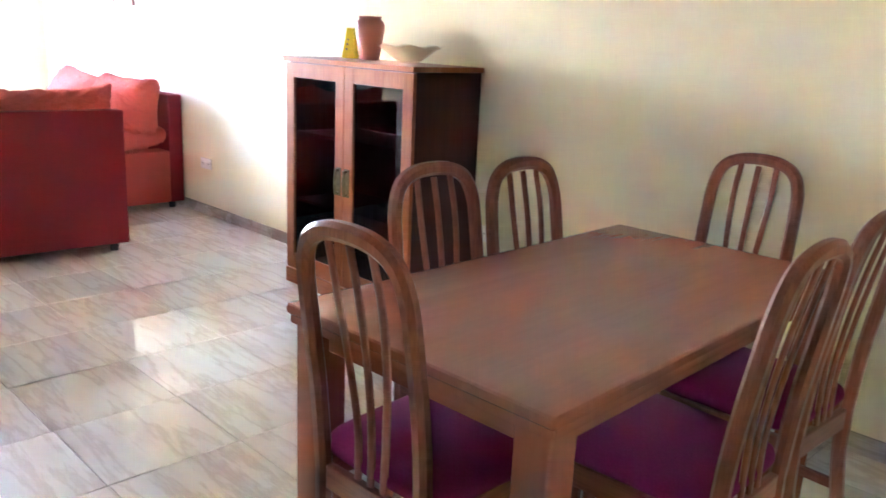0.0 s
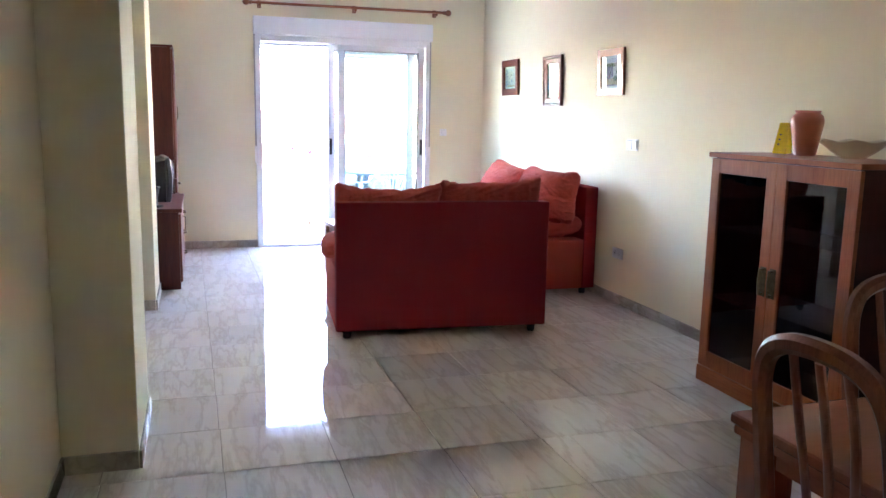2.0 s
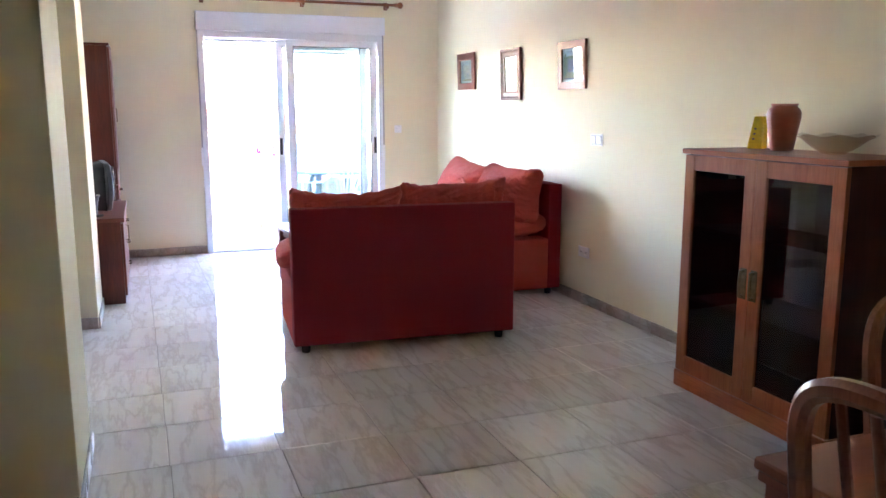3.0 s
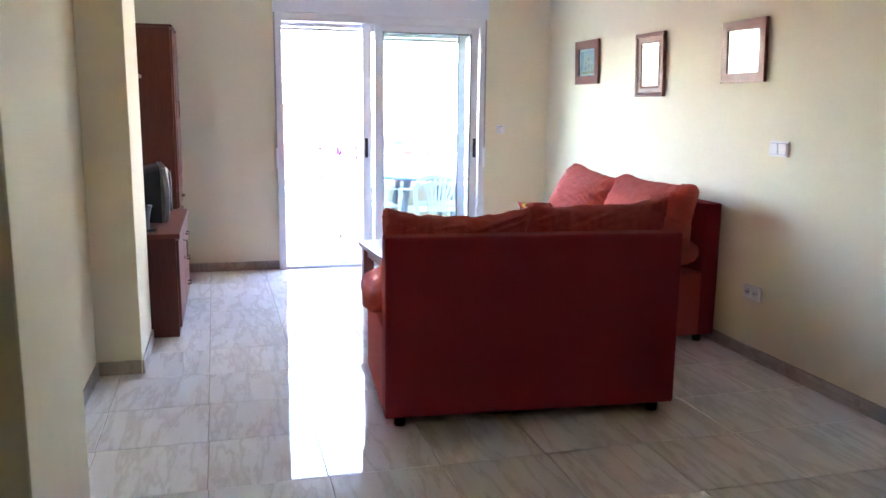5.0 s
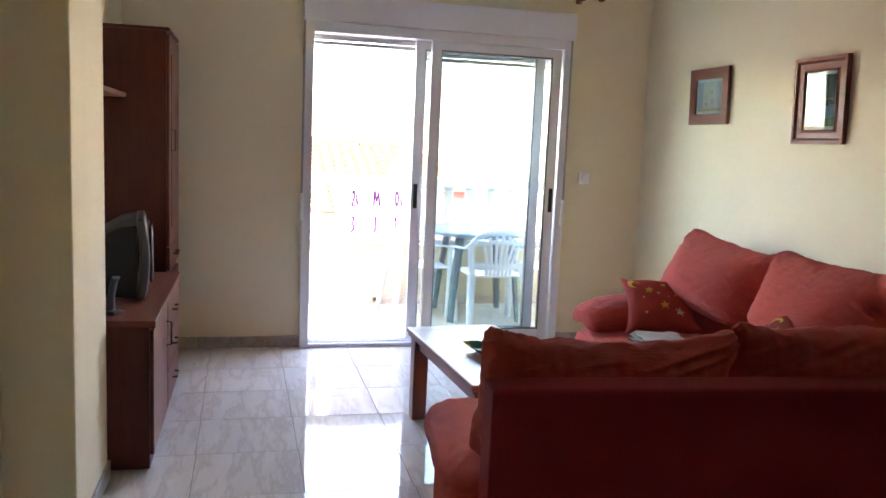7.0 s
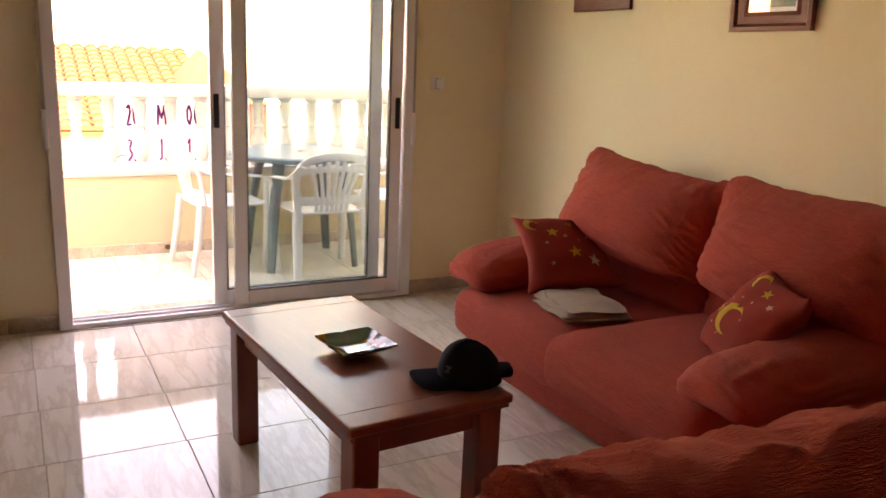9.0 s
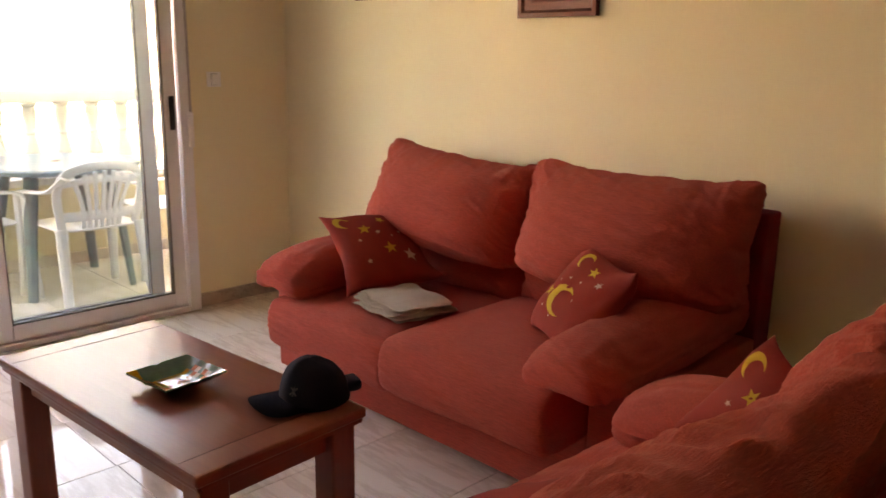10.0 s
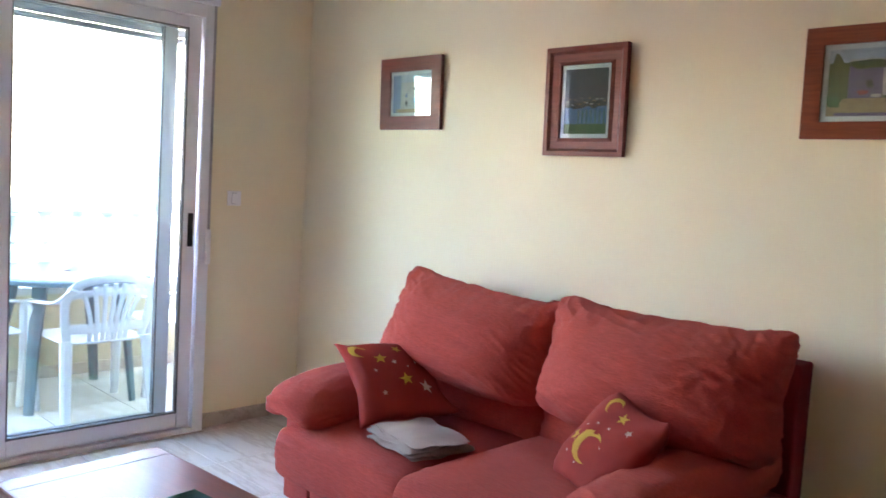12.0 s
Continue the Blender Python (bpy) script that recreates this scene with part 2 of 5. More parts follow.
def thing(name, m, label, category, group="", kind=""):
    ob = new(name)
    ob.empty_display_size = 0.1
    ob.matrix_basis = m
    return tagged(ob, label, category, group, kind)


def box(x0, x1, y0, y1, z0, z1, bevel=0.0, seg=2, bm=None):
    bm = bm or bmesh.new()
    made = bmesh.ops.create_cube(bm, size=1.0)["verts"]
    bmesh.ops.transform(bm, matrix=Matrix.Translation(((x0 + x1) / 2, (y0 + y1) / 2, (z0 + z1) / 2)) @ Matrix.Diagonal((abs(x1 - x0), abs(y1 - y0), abs(z1 - z0), 1)), verts=made)
    if bevel:
        edges = list({e for v in made for e in v.link_edges})
        bmesh.ops.bevel(bm, geom=edges, offset=bevel, segments=seg, profile=0.6, affect="EDGES")
    return bm


def lathe(profile, n=20, bm=None, centre=(0, 0)):
    bm = bm or bmesh.new()
    rings = []
    for r, z in profile:
        rings.append([bm.verts.new((centre[0] + r * math.cos(2 * math.pi * i / n), centre[1] + r * math.sin(2 * math.pi * i / n), z)) for i in range(n)])
    for a, b in zip(rings, rings[1:]):
        for i in range(n):
            bm.faces.new((a[i], a[(i + 1) % n], b[(i + 1) % n], b[i]))
    bm.faces.new(rings[0][::-1])
    bm.faces.new(rings[-1])
    return bm


def sweep(points, ref, wide, deep, bm=None, taper=None):
    """A bar with a chamfered section along points; ref is the axis that the width lies along."""
    bm = bm or bmesh.new()
    pts, ref = [Vector(p) for p in points], Vector(ref).normalized()
    c, rings = 0.28, []
    shape = [(-1, -1 + c * 2), (-1 + c * 2, -1), (1 - c * 2, -1), (1, -1 + c * 2), (1, 1 - c * 2), (1 - c * 2, 1), (-1 + c * 2, 1), (-1, 1 - c * 2)]
    for i, p in enumerate(pts):
        t = (pts[min(i + 1, len(pts) - 1)] - pts[max(i - 1, 0)]).normalized()
        side = (ref - t * ref.dot(t)).normalized()
        other = t.cross(side)
        k = taper[i] if taper else 1.0
        rings.append([bm.verts.new(p + side * (a * wide * k / 2) + other * (b * deep * k / 2)) for a, b in shape])
    for a, b in zip(rings, rings[1:]):
        for i in range(8):
            bm.faces.new((a[i], a[(i + 1) % 8], b[(i + 1) % 8], b[i]))
    bm.faces.new(rings[0][::-1])
    bm.faces.new(rings[-1])
    return bm


def smooth_line(points, n=5):
    """Points along a smooth line through the given ones."""
    p = [Vector(q) for q in points]
    p = [2 * p[0] - p[1]] + p + [2 * p[-1] - p[-2]]
    out = []
    for i in range(1, len(p) - 2):
        for k in range(n):
            t = k / n
            out.append(0.5 * (2 * p[i] + (p[i + 1] - p[i - 1]) * t + (2 * p[i - 1] - 5 * p[i] + 4 * p[i + 1] - p[i + 2]) * t * t + (3 * p[i] - p[i - 1] - 3 * p[i + 1] + p[i + 2]) * t ** 3))
    return out + [p[-2]]


def cushion(sx, sy, sz, outline=8.0, round_off=2.6, flat="z", wrinkle=0.006, seed=0.0, n=30, shape=None, folds=14.0, gather=0.0):
    """A stuffed block of cloth round its own centre: a boxy outline, rounded over its thickness (the flat axis), with folds."""
    bm = bmesh.new()
    verts = {}
    k = "xyz".index(flat)

    def at(p):
        key = tuple(round(v, 4) for v in p)
        if key not in verts:
            plan = sum(abs(p[i]) ** outline for i in range(3) if i != k) ** (round_off / outline)
            q = Vector(p) / (plan + abs(p[k]) ** round_off) ** (1 / round_off)
            v = Vector((q.x * sx / 2, q.y * sy / 2, q.z * sz / 2))
            if shape:
                v = shape(v, q)
            nrm = Vector((q.x / sx, q.y / sy, q.z / sz)).normalized()
            fold = noise.noise(Vector((v.x * 4 + seed, v.y * 4, v.z * 4 + seed * 2))) * 1.5
            bend = noise.noise(Vector((v.x * 3 + seed, v.y * 3 + 5, v.z * 3)))
            crease = noise.noise(Vector((v.x * folds * 0.35 + seed * 3 + bend, v.y * folds * 0.6, v.z * folds * 1.5 + v.x * folds * 0.5 + bend * 2)))
            edge = 0.5 + 0.8 * max(abs(q.x), abs(q.z) if k == 1 else abs(q.y)) ** 4
            crease = (0.4 - abs(crease) * 2.4) * edge
            push = wrinkle * (fold + crease)
            if gather:
                seam = max(0.0, q.z) ** 2 * (1 - q.z ** 8 * 0.8) + 0.35 * abs(q.x) ** 8
                pull = noise.noise(Vector((v.x * 34 + seed * 5 + bend, v.y * 6, v.z * 7))) + 0.6 * noise.noise(Vector((v.x * 15 + seed, v.y * 3, v.z * 5 + 9)))
                push += gather * seam * pull
                sweep_fold = noise.noise(Vector((v.x * 5 + seed * 7, v.y * 2, v.z * 13 - v.x * 6 + seed)))
                reach = math.hypot(v.x - 0.4 * sx, (v.z - 0.3 * sz) * 1.6)
                fan = math.sin(math.atan2(v.z - 0.3 * sz, v.x - 0.4 * sx) * 30 + 4 * bend)
                push += gather * 0.09 * fan * min(1.0, reach * 5) * max(0.0, 1 - reach / 0.75) * (q.y < 0.3)
                push -= gather * 0.9 * max(0.0, 0.35 - abs(sweep_fold)) * (1 - 0.6 * abs(q.z))
            verts[key] = bm.verts.new(v + nrm * push)
        return verts[key]
    step = [math.sin((2 * i / n - 1) * math.pi / 2) for i in range(n + 1)]
    for axis in range(3):
        for s in (-1, 1):
            for i in range(n):
                for j in range(n):
                    quad = []
                    for a, b in ((i, j), (i + 1, j), (i + 1, j + 1), (i, j + 1)):
                        p = [0, 0, 0]
                        p[axis], p[(axis + 1) % 3], p[(axis + 2) % 3] = s, step[a], step[b]
                        quad.append(at(p))
                    bm.faces.new(quad if s > 0 else quad[::-1])
    return bm


def moved(bm, m):
    bmesh.ops.transform(bm, matrix=m, verts=bm.verts)
    return bm


def structure(ob, label, category):
    return tagged(ob, label, category, kind="structure")


# ---- the shell ----
X_WIN, X_END, Y_LEFT, Y_RIGHT, Z_TOP = -8.47, 1.7, 0.0, 3.6, 2.75
WIN_Y0, WIN_Y1, WIN_TOP = 1.125, 2.985, 2.18

structure(part("wall_north", box(X_WIN - 0.25, X_END, Y_RIGHT, Y_RIGHT + 0.2, -0.1, Z_TOP), WALL, smooth=False), "long cream painted wall with faint roller texture", "wall")
structure(part("wall_south", box(X_WIN - 0.25, X_END, Y_LEFT - 0.2, Y_LEFT, -0.1, Z_TOP), WALL, smooth=False), "cream painted wall behind the television unit", "wall")
structure(part("wall_east", box(X_END, X_END + 0.2, Y_LEFT - 0.2, Y_RIGHT + 0.2, -0.1, Z_TOP), WALL, smooth=False), "cream painted end wall of the dining area", "wall")
bm = box(X_WIN - 0.25, X_WIN, Y_LEFT, WIN_Y0, -0.1, Z_TOP)
box(X_WIN - 0.25, X_WIN, WIN_Y1, Y_RIGHT, -0.1, Z_TOP, bm=bm)
box(X_WIN - 0.25, X_WIN, WIN_Y0, WIN_Y1, 2.33, Z_TOP, bm=bm)
structure(part("wall_west", bm, WALL, smooth=False), "cream painted wall with a wide sliding balcony door", "wall")
structure(part("wall_pier_1", box(-3.735, -3.095, Y_LEFT, 0.285, -0.02, Z_TOP, 0.006), WALL, smooth=False), "cream painted pier standing out from the wall", "pier")
structure(part("wall_pier_2", box(-6.39, -5.788, Y_LEFT, 0.228, -0.02, Z_TOP, 0.006), WALL, smooth=False), "cream painted pier beside the television unit", "pier")
structure(part("ceiling", box(X_WIN - 0.25, X_END + 0.2, Y_LEFT - 0.2, Y_RIGHT + 0.2, Z_TOP, Z_TOP + 0.4), WHITE_PAINT, smooth=False), "plain white painted ceiling", "ceiling")


def cornice(name, a, b, inward):
    """A coved plaster moulding along the top of a wall, from a to b."""
    a, b, inward = Vector((*a, 0)), Vector((*b, 0)), Vector((*inward, 0))
    profile = [(0, 0), (0.012, 0), (0.014, 0.012)] + [(0.014 + 0.046 * (1 - math.cos(k * math.pi / 8)), 0.012 + 0.04 * math.sin(k * math.pi / 8)) for k in range(1, 5)] + [(0.07, 0.052), (0.07, 0.066), (0, 0.066)]
    bm = bmesh.new()
    rows = [[bm.verts.new(p + inward * (u + 0.001) + Vector((0, 0, Z_TOP - 0.068 + v))) for u, v in profile] for p in (a, b)]
    for i in range(len(profile)):
        k = (i + 1) % len(profile)
        bm.faces.new((rows[0][i], rows[0][k], rows[1][k], rows[1][i]))
    bm.faces.new(rows[0])
    bm.faces.new(rows[1][::-1])
    structure(part(name, bm, WHITE_PAINT), "white coved plaster cornice", "cornice")


cornice("trim_north", (X_WIN, Y_RIGHT), (X_END, Y_RIGHT), (0, -1))
cornice("trim_west", (X_WIN, Y_LEFT), (X_WIN, Y_RIGHT - 0.075), (1, 0))
cornice("trim_south", (X_WIN + 0.075, Y_LEFT), (X_END, Y_LEFT), (0, 1))

# ---- the sliding door to the balcony ----
window = structure(thing("window_1", pose(0, 0, 0), "white aluminium sliding balcony door, its one leaf slid open", "sliding door"), "white aluminium sliding balcony door, its one leaf slid open", "sliding door")
FX0, FX1 = -8.545, -8.42
part("window_frame", box(FX0, FX1, WIN_Y0, WIN_Y0 + 0.06, 0.0, 2.18, 0.004), ALU, window)
part("window_frame", box(FX0, FX1, WIN_Y1 - 0.06, WIN_Y1, 0.0, 2.18, 0.004), ALU, window)
part("window_frame", box(FX0, FX1, WIN_Y0 + 0.06, WIN_Y1 - 0.06, 2.115, 2.18, 0.004), ALU, window)
bm = box(FX0, FX1, WIN_Y0 + 0.06, WIN_Y1 - 0.06, 0.0, 0.028, 0.003)
for x in (-8.455, -8.505):
    box(x - 0.004, x + 0.004, WIN_Y0 + 0.06, WIN_Y1 - 0.06, 0.028, 0.04, bm=bm)
part("threshold", bm, ALU, window, "white aluminium door track")


def leaf(x, y0, y1, handle_at):
    z0, z1, w = 0.04, 2.112, 0.07
    bm = box(x - 0.018, x + 0.018, y0, y0 + w, z0, z1, 0.005)
    box(x - 0.018, x + 0.018, y1 - w, y1, z0, z1, 0.005, bm=bm)
    box(x - 0.017, x + 0.017, y0 + w, y1 - w, z0, z0 + 0.075, 0.004, bm=bm)
    box(x - 0.017, x + 0.017, y0 + w, y1 - w, z1 - 0.06, z1, 0.004, bm=bm)
    sash = part("sash", bm, ALU, window, "white aluminium sliding leaf")
    bm = bmesh.new()
    for a, b, c, d in ((y0 + w - 0.002, y0 + w + 0.006, z0 + 0.07, z1 - 0.055), (y1 - w - 0.006, y1 - w + 0.002, z0 + 0.07, z1 - 0.055),
                       (y0 + w, y1 - w, z0 + 0.072, z0 + 0.081), (y0 + w, y1 - w, z1 - 0.066, z1 - 0.057)):
        box(x - 0.012, x + 0.0175, a, b, c, d, bm=bm)
    part("seal", bm, SEAL, sash, "grey rubber glazing seal")
    pane = part("pane", box(x - 0.003, x + 0.003, y0 + w, y1 - w, z0 + 0.07, z1 - 0.055), GLASS, sash, "clear glass pane", smooth=False)
    pane.visible_shadow = False
    y = handle_at
    part("handle", box(x + 0.018, x + 0.026, y - 0.014, y + 0.014, 0.97, 1.14, 0.004), BLACK, sash, "black recessed pull")


leaf(-8.455, 1.975, 2.915, 2.885)
leaf(-8.505, 1.875, 2.815, 1.905)
part("shutter_box", box(X_WIN - 0.2, -8.405, WIN_Y0 - 0.01, WIN_Y1 + 0.012, 2.182, 2.36, 0.006), BOX_WHITE, window, "white roller shutter box")
for y0, y1, low, count in ((WIN_Y0 + 0.06, 1.966, 2.052, 2), (1.972, WIN_Y1 - 0.06, 1.99, 4)):
    bar = part("shutter_bar", box(-8.604, -8.586, y0, y1, low, low + 0.028, 0.004), SLAT, window, "bottom bar of the raised roller shutter")
    for y in (y0 + 0.12, y1 - 0.05):
        part("stopper", moved(lathe([(0.006, 0), (0.006, 0.008), (0.003, 0.01)], 10), Matrix.Translation((-8.586, y, low + 0.02)) @ pose(0, 0, 0, 0, 90)), BLACK, bar)
    for k in range(count):
        z = low + 0.031 + 0.045 * k
        part("shutter_slat", box(-8.60, -8.588, y0, y1, z, z + 0.042, 0.005), SLAT, window, "white roller shutter slat" if k == 0 else "")
for y in (WIN_Y0 - 0.004, WIN_Y1 - 0.012):
    part("strap", sweep([(-8.414, y, 2.18), (-8.412, y, 1.6), (-8.408, y, 1.06)], (0, 1, 0), 0.014, 0.003), STRAP, window, "grey shutter strap")
    part("strap_winder", box(-8.419, -8.40, y - 0.013, y + 0.013, 0.88, 1.06, 0.006), SWITCH, window, "white strap winder plate")

# ---- curtain rod ----
rod = thing("curtain_rod", pose(-8.38, 2.1, 2.485), "turned reddish wooden curtain rod with ball finials, no curtain", "curtain rod")
part("pole", moved(lathe([(0.014, -1.0), (0.014, 1.0)], 14), pose(0, 0, 0, 90)), ROD_WOOD, rod)
for s in (-1, 1):
    prof = [(0.014, 0), (0.024, 0.004), (0.024, 0.014), (0.013, 0.02), (0.03, 0.04), (0.033, 0.055), (0.028, 0.072), (0.012, 0.084), (0.004, 0.088)]
    part("finial", moved(lathe(prof, 16), Matrix.Translation((0, 1.0 * s, 0)) @ pose(0, 0, 0, -90 * s)), ROD_WOOD, rod, "turned wooden finial" if s < 0 else "")
for y in (-0.92, 0.05, 0.92):
    bm = box(-0.088, -0.072, y - 0.02, y + 0.02, -0.045, 0.03, 0.004)
    box(-0.075, 0.012, y - 0.012, y + 0.012, -0.035, -0.014, 0.003, bm=bm)
    part("bracket", bm, ROD_WOOD, rod)

# ---- switches and sockets ----


def plate(name, label, m, w, h, pieces, category, sockets=False):
    t = thing(name, m, label, category)
    part("plate", box(-w / 2, w / 2, -0.009, 0.0, -h / 2, h / 2, 0.003), SWITCH, t)
    for k in range(pieces):
        c = (k - (pieces - 1) / 2) * w * 0.46
        if sockets:
            part("outlet", moved(lathe([(0.021, 0), (0.021, 0.004), (0.018, 0.004), (0.017, -0.004)], 16), Matrix.Translation((c, -0.009, 0)) @ pose(0, 0, 0, 90)), SWITCH, t)
            bm = box(c - 0.011, c - 0.006, -0.011, -0.004, -0.003, 0.003)
            box(c + 0.006, c + 0.011, -0.011, -0.004, -0.003, 0.003, bm=bm)
            part("contact", bm, BLACK, t, "dark contact holes")
        else:
            # Dark grey plate added behind the rocker to paint the shade round it.
            part("bezel", box(c - w * 0.212, c + w * 0.212, -0.0098, -0.0085, -h * 0.375, h * 0.375), SEAL, t, "thin grey plate painting the shadow gap round the rocker")
            part("rocker", moved(box(c - w * 0.2, c + w * 0.2, -0.007, 0.001, -h * 0.355, h * 0.355, 0.002), Matrix.Translation((0, -0.009, 0)) @ pose(0, 0, 0, 4)), SWITCH, t)
    return t


plate("light_switch", "ivory double light switch on the cream wall", pose(-5.152, Y_RIGHT - 0.001, 1.218), 0.155, 0.082, 2, "switch")
plate("wall_socket", "ivory double wall socket low on the cream wall", pose(-5.285, Y_RIGHT - 0.001, 0.388), 0.15, 0.08, 2, "socket", True)
plate("wall_socket", "ivory wall socket behind the dining chairs", pose(-2.45, Y_RIGHT - 0.001, 0.43), 0.08, 0.08, 1, "socket", True)
plate("light_switch", "small ivory switch beside the balcony door", pose(X_WIN + 0.001, 3.146, 1.221, 0, 0, 90), 0.08, 0.078, 1, "switch")

# ---- sofas ----


def sofa(name, m, w, label, front, arm_wide, arm_out, plump, backs, back_rise, rumple, stuffing):
    """A two-seat sofa, its back plane at y = 0, the front towards -y. plump: how far each seat stands up and out; backs: middle, width, height, turn, dip and lift of each back cushion."""
    t = thing(name, m, label, "sofa", "pair of terracotta sofas")
    arm = 0.19
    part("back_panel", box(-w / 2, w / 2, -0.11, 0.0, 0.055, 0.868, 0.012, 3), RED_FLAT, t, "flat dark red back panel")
    for s in (-1, 1):
        part("side_panel", box(s * (w / 2 - arm + 0.02), s * w / 2, -front + 0.14, -0.108, 0.055, 0.45, 0.014, 3), RED_CLOTH, t)
    part("base", box(-w / 2 + arm - 0.02, w / 2 - arm + 0.02, -front + 0.145, -0.112, 0.03, 0.27, 0.016, 3), RED_CLOTH, t)
    sw = (w - 2 * arm) / 2
    for s, (up, out) in zip((-1, 1), plump):
        def sag(v, q):
            v.z += (0.008 + 0.5 * up) * (1 - q.x ** 4) * (q.z > 0) * (1 - abs(q.y) ** 4) - 0.01 * max(0, -q.y) ** 8 * (q.z > 0)
            v.z -= 0.035 * max(0.0, -s * q.x) ** 6 * (q.z > 0) * (up < 0.0)
            v.y -= 0.02 * max(0.0, -q.y) ** 2 * (1 - q.z ** 2)
            return v
        depth = front - 0.18 + out
        part("seat_cushion", moved(cushion(sw + 0.022, depth, 0.2, 24.0, 12.0, "z", 0.004, 3.1 + s, 40, sag, 18.0), Matrix.Translation((s * sw / 2, -0.17 - depth / 2, 0.335 + 0.5 * up))), RED_CLOTH, t)
        part("lumbar_roll", moved(cushion(sw + 0.03, 0.2, 0.3, 6.0, 2.3, "y", 0.006, 7.7 + s), Matrix.Translation((s * (sw / 2 + 0.004), -0.225, 0.52)) @ pose(0, 0, 0, -10)), RED_CLOTH, t)
    for s, (mid, wide, tall, turn, dip, lift) in zip((-1, 1), backs):
        def slump(v, q):
            top = max(0.0, q.z)
            v.z += (0.045 + 0.5 * dip) * abs(q.x) ** 5 * top ** 2 - dip * (1 - abs(q.x) ** 3) * top
            v.y += 0.035 * top ** 2 - 0.05 * (1 - q.x ** 2) * (1 - q.z ** 2) * (q.y < 0)
            v.x *= 1 - 0.05 * (1 - abs(q.z)) ** 2 + 0.02 * top ** 3
            v.y *= 1 - 0.3 * q.z
            v.z += 0.03 * (1 - q.x ** 2) * min(0.0, q.z) * (q.y < 0)
            return v
        part("back_cushion", moved(cushion(wide, stuffing, tall, 9.0, 2.7, "y", 0.0055 * rumple, 11.3 + 2.9 * s, 92, slump, 20.0, 0.013 * rumple), Matrix.Translation((mid, -0.12 - stuffing / 2, back_rise + lift)) @ pose(0, 0, 0, -13, turn)), RED_CLOTH, t)
    for s in (-1, 1):
        def droop(v, q):
            f = max(0.0, -q.y)
            v.z -= 0.03 * f ** 3 + 0.02 * abs(q.x) ** 3 + 0.02 * max(0.0, -s * q.x) * f
            v.x *= 1 + 0.05 * f ** 2 - 0.22 * max(0.0, q.y) ** 2
            v.z += 0.035 * max(0.0, q.y) + 0.02 * (1 - q.x ** 2) * (q.z > 0)
            return v
        part("arm_pad", moved(cushion(arm_wide, front - 0.09, 0.15, 6.0, 2.8, "z", 0.005, 17.0 + 4.1 * s, 44, droop, 20.0, 0.008), Matrix.Translation((s * (w / 2 + arm_out - arm_wide / 2), -front / 2 - 0.055, 0.52)) @ pose(0, 0, 0, 1.5, 0, -4.5 * s)), RED_CLOTH, t)
        for y in (-front + 0.2, -0.07):
            part("leg", moved(lathe([(0.024, 0), (0.03, 0.055)], 12), Matrix.Translation((s * (w / 2 - 0.075), y, 0.0))), BLACK, t, "short black plastic foot")
    return t


sofa("sofa", pose(-6.47, 3.575, 0), 1.74, "terracotta chenille two-seat sofa against the cream wall", 0.955, 0.31, 0.0, ((-0.012, 0.035), (0.022, 0.05)),
     ((-0.368, 0.85, 0.40, 3.2, 0.012, 0.0), (0.47, 0.86, 0.42, -0.6, 0.012, 0.0)), 0.772, 1.0, 0.32)
sofa("sofa", pose(-4.66, 2.02, 0, 0, 0, -94.3), 1.372, "terracotta two-seat sofa with its flat back to the dining area", 0.93, 0.30, 0.055, ((0.0, 0.02), (0.0, 0.02)),
     ((-0.345, 0.69, 0.46, 1.5, 0.026, 0.03), (0.34, 0.68, 0.44, -1.0, 0.03, 0.004)), 0.745, 1.4, 0.25)

# ---- printed pillows ----


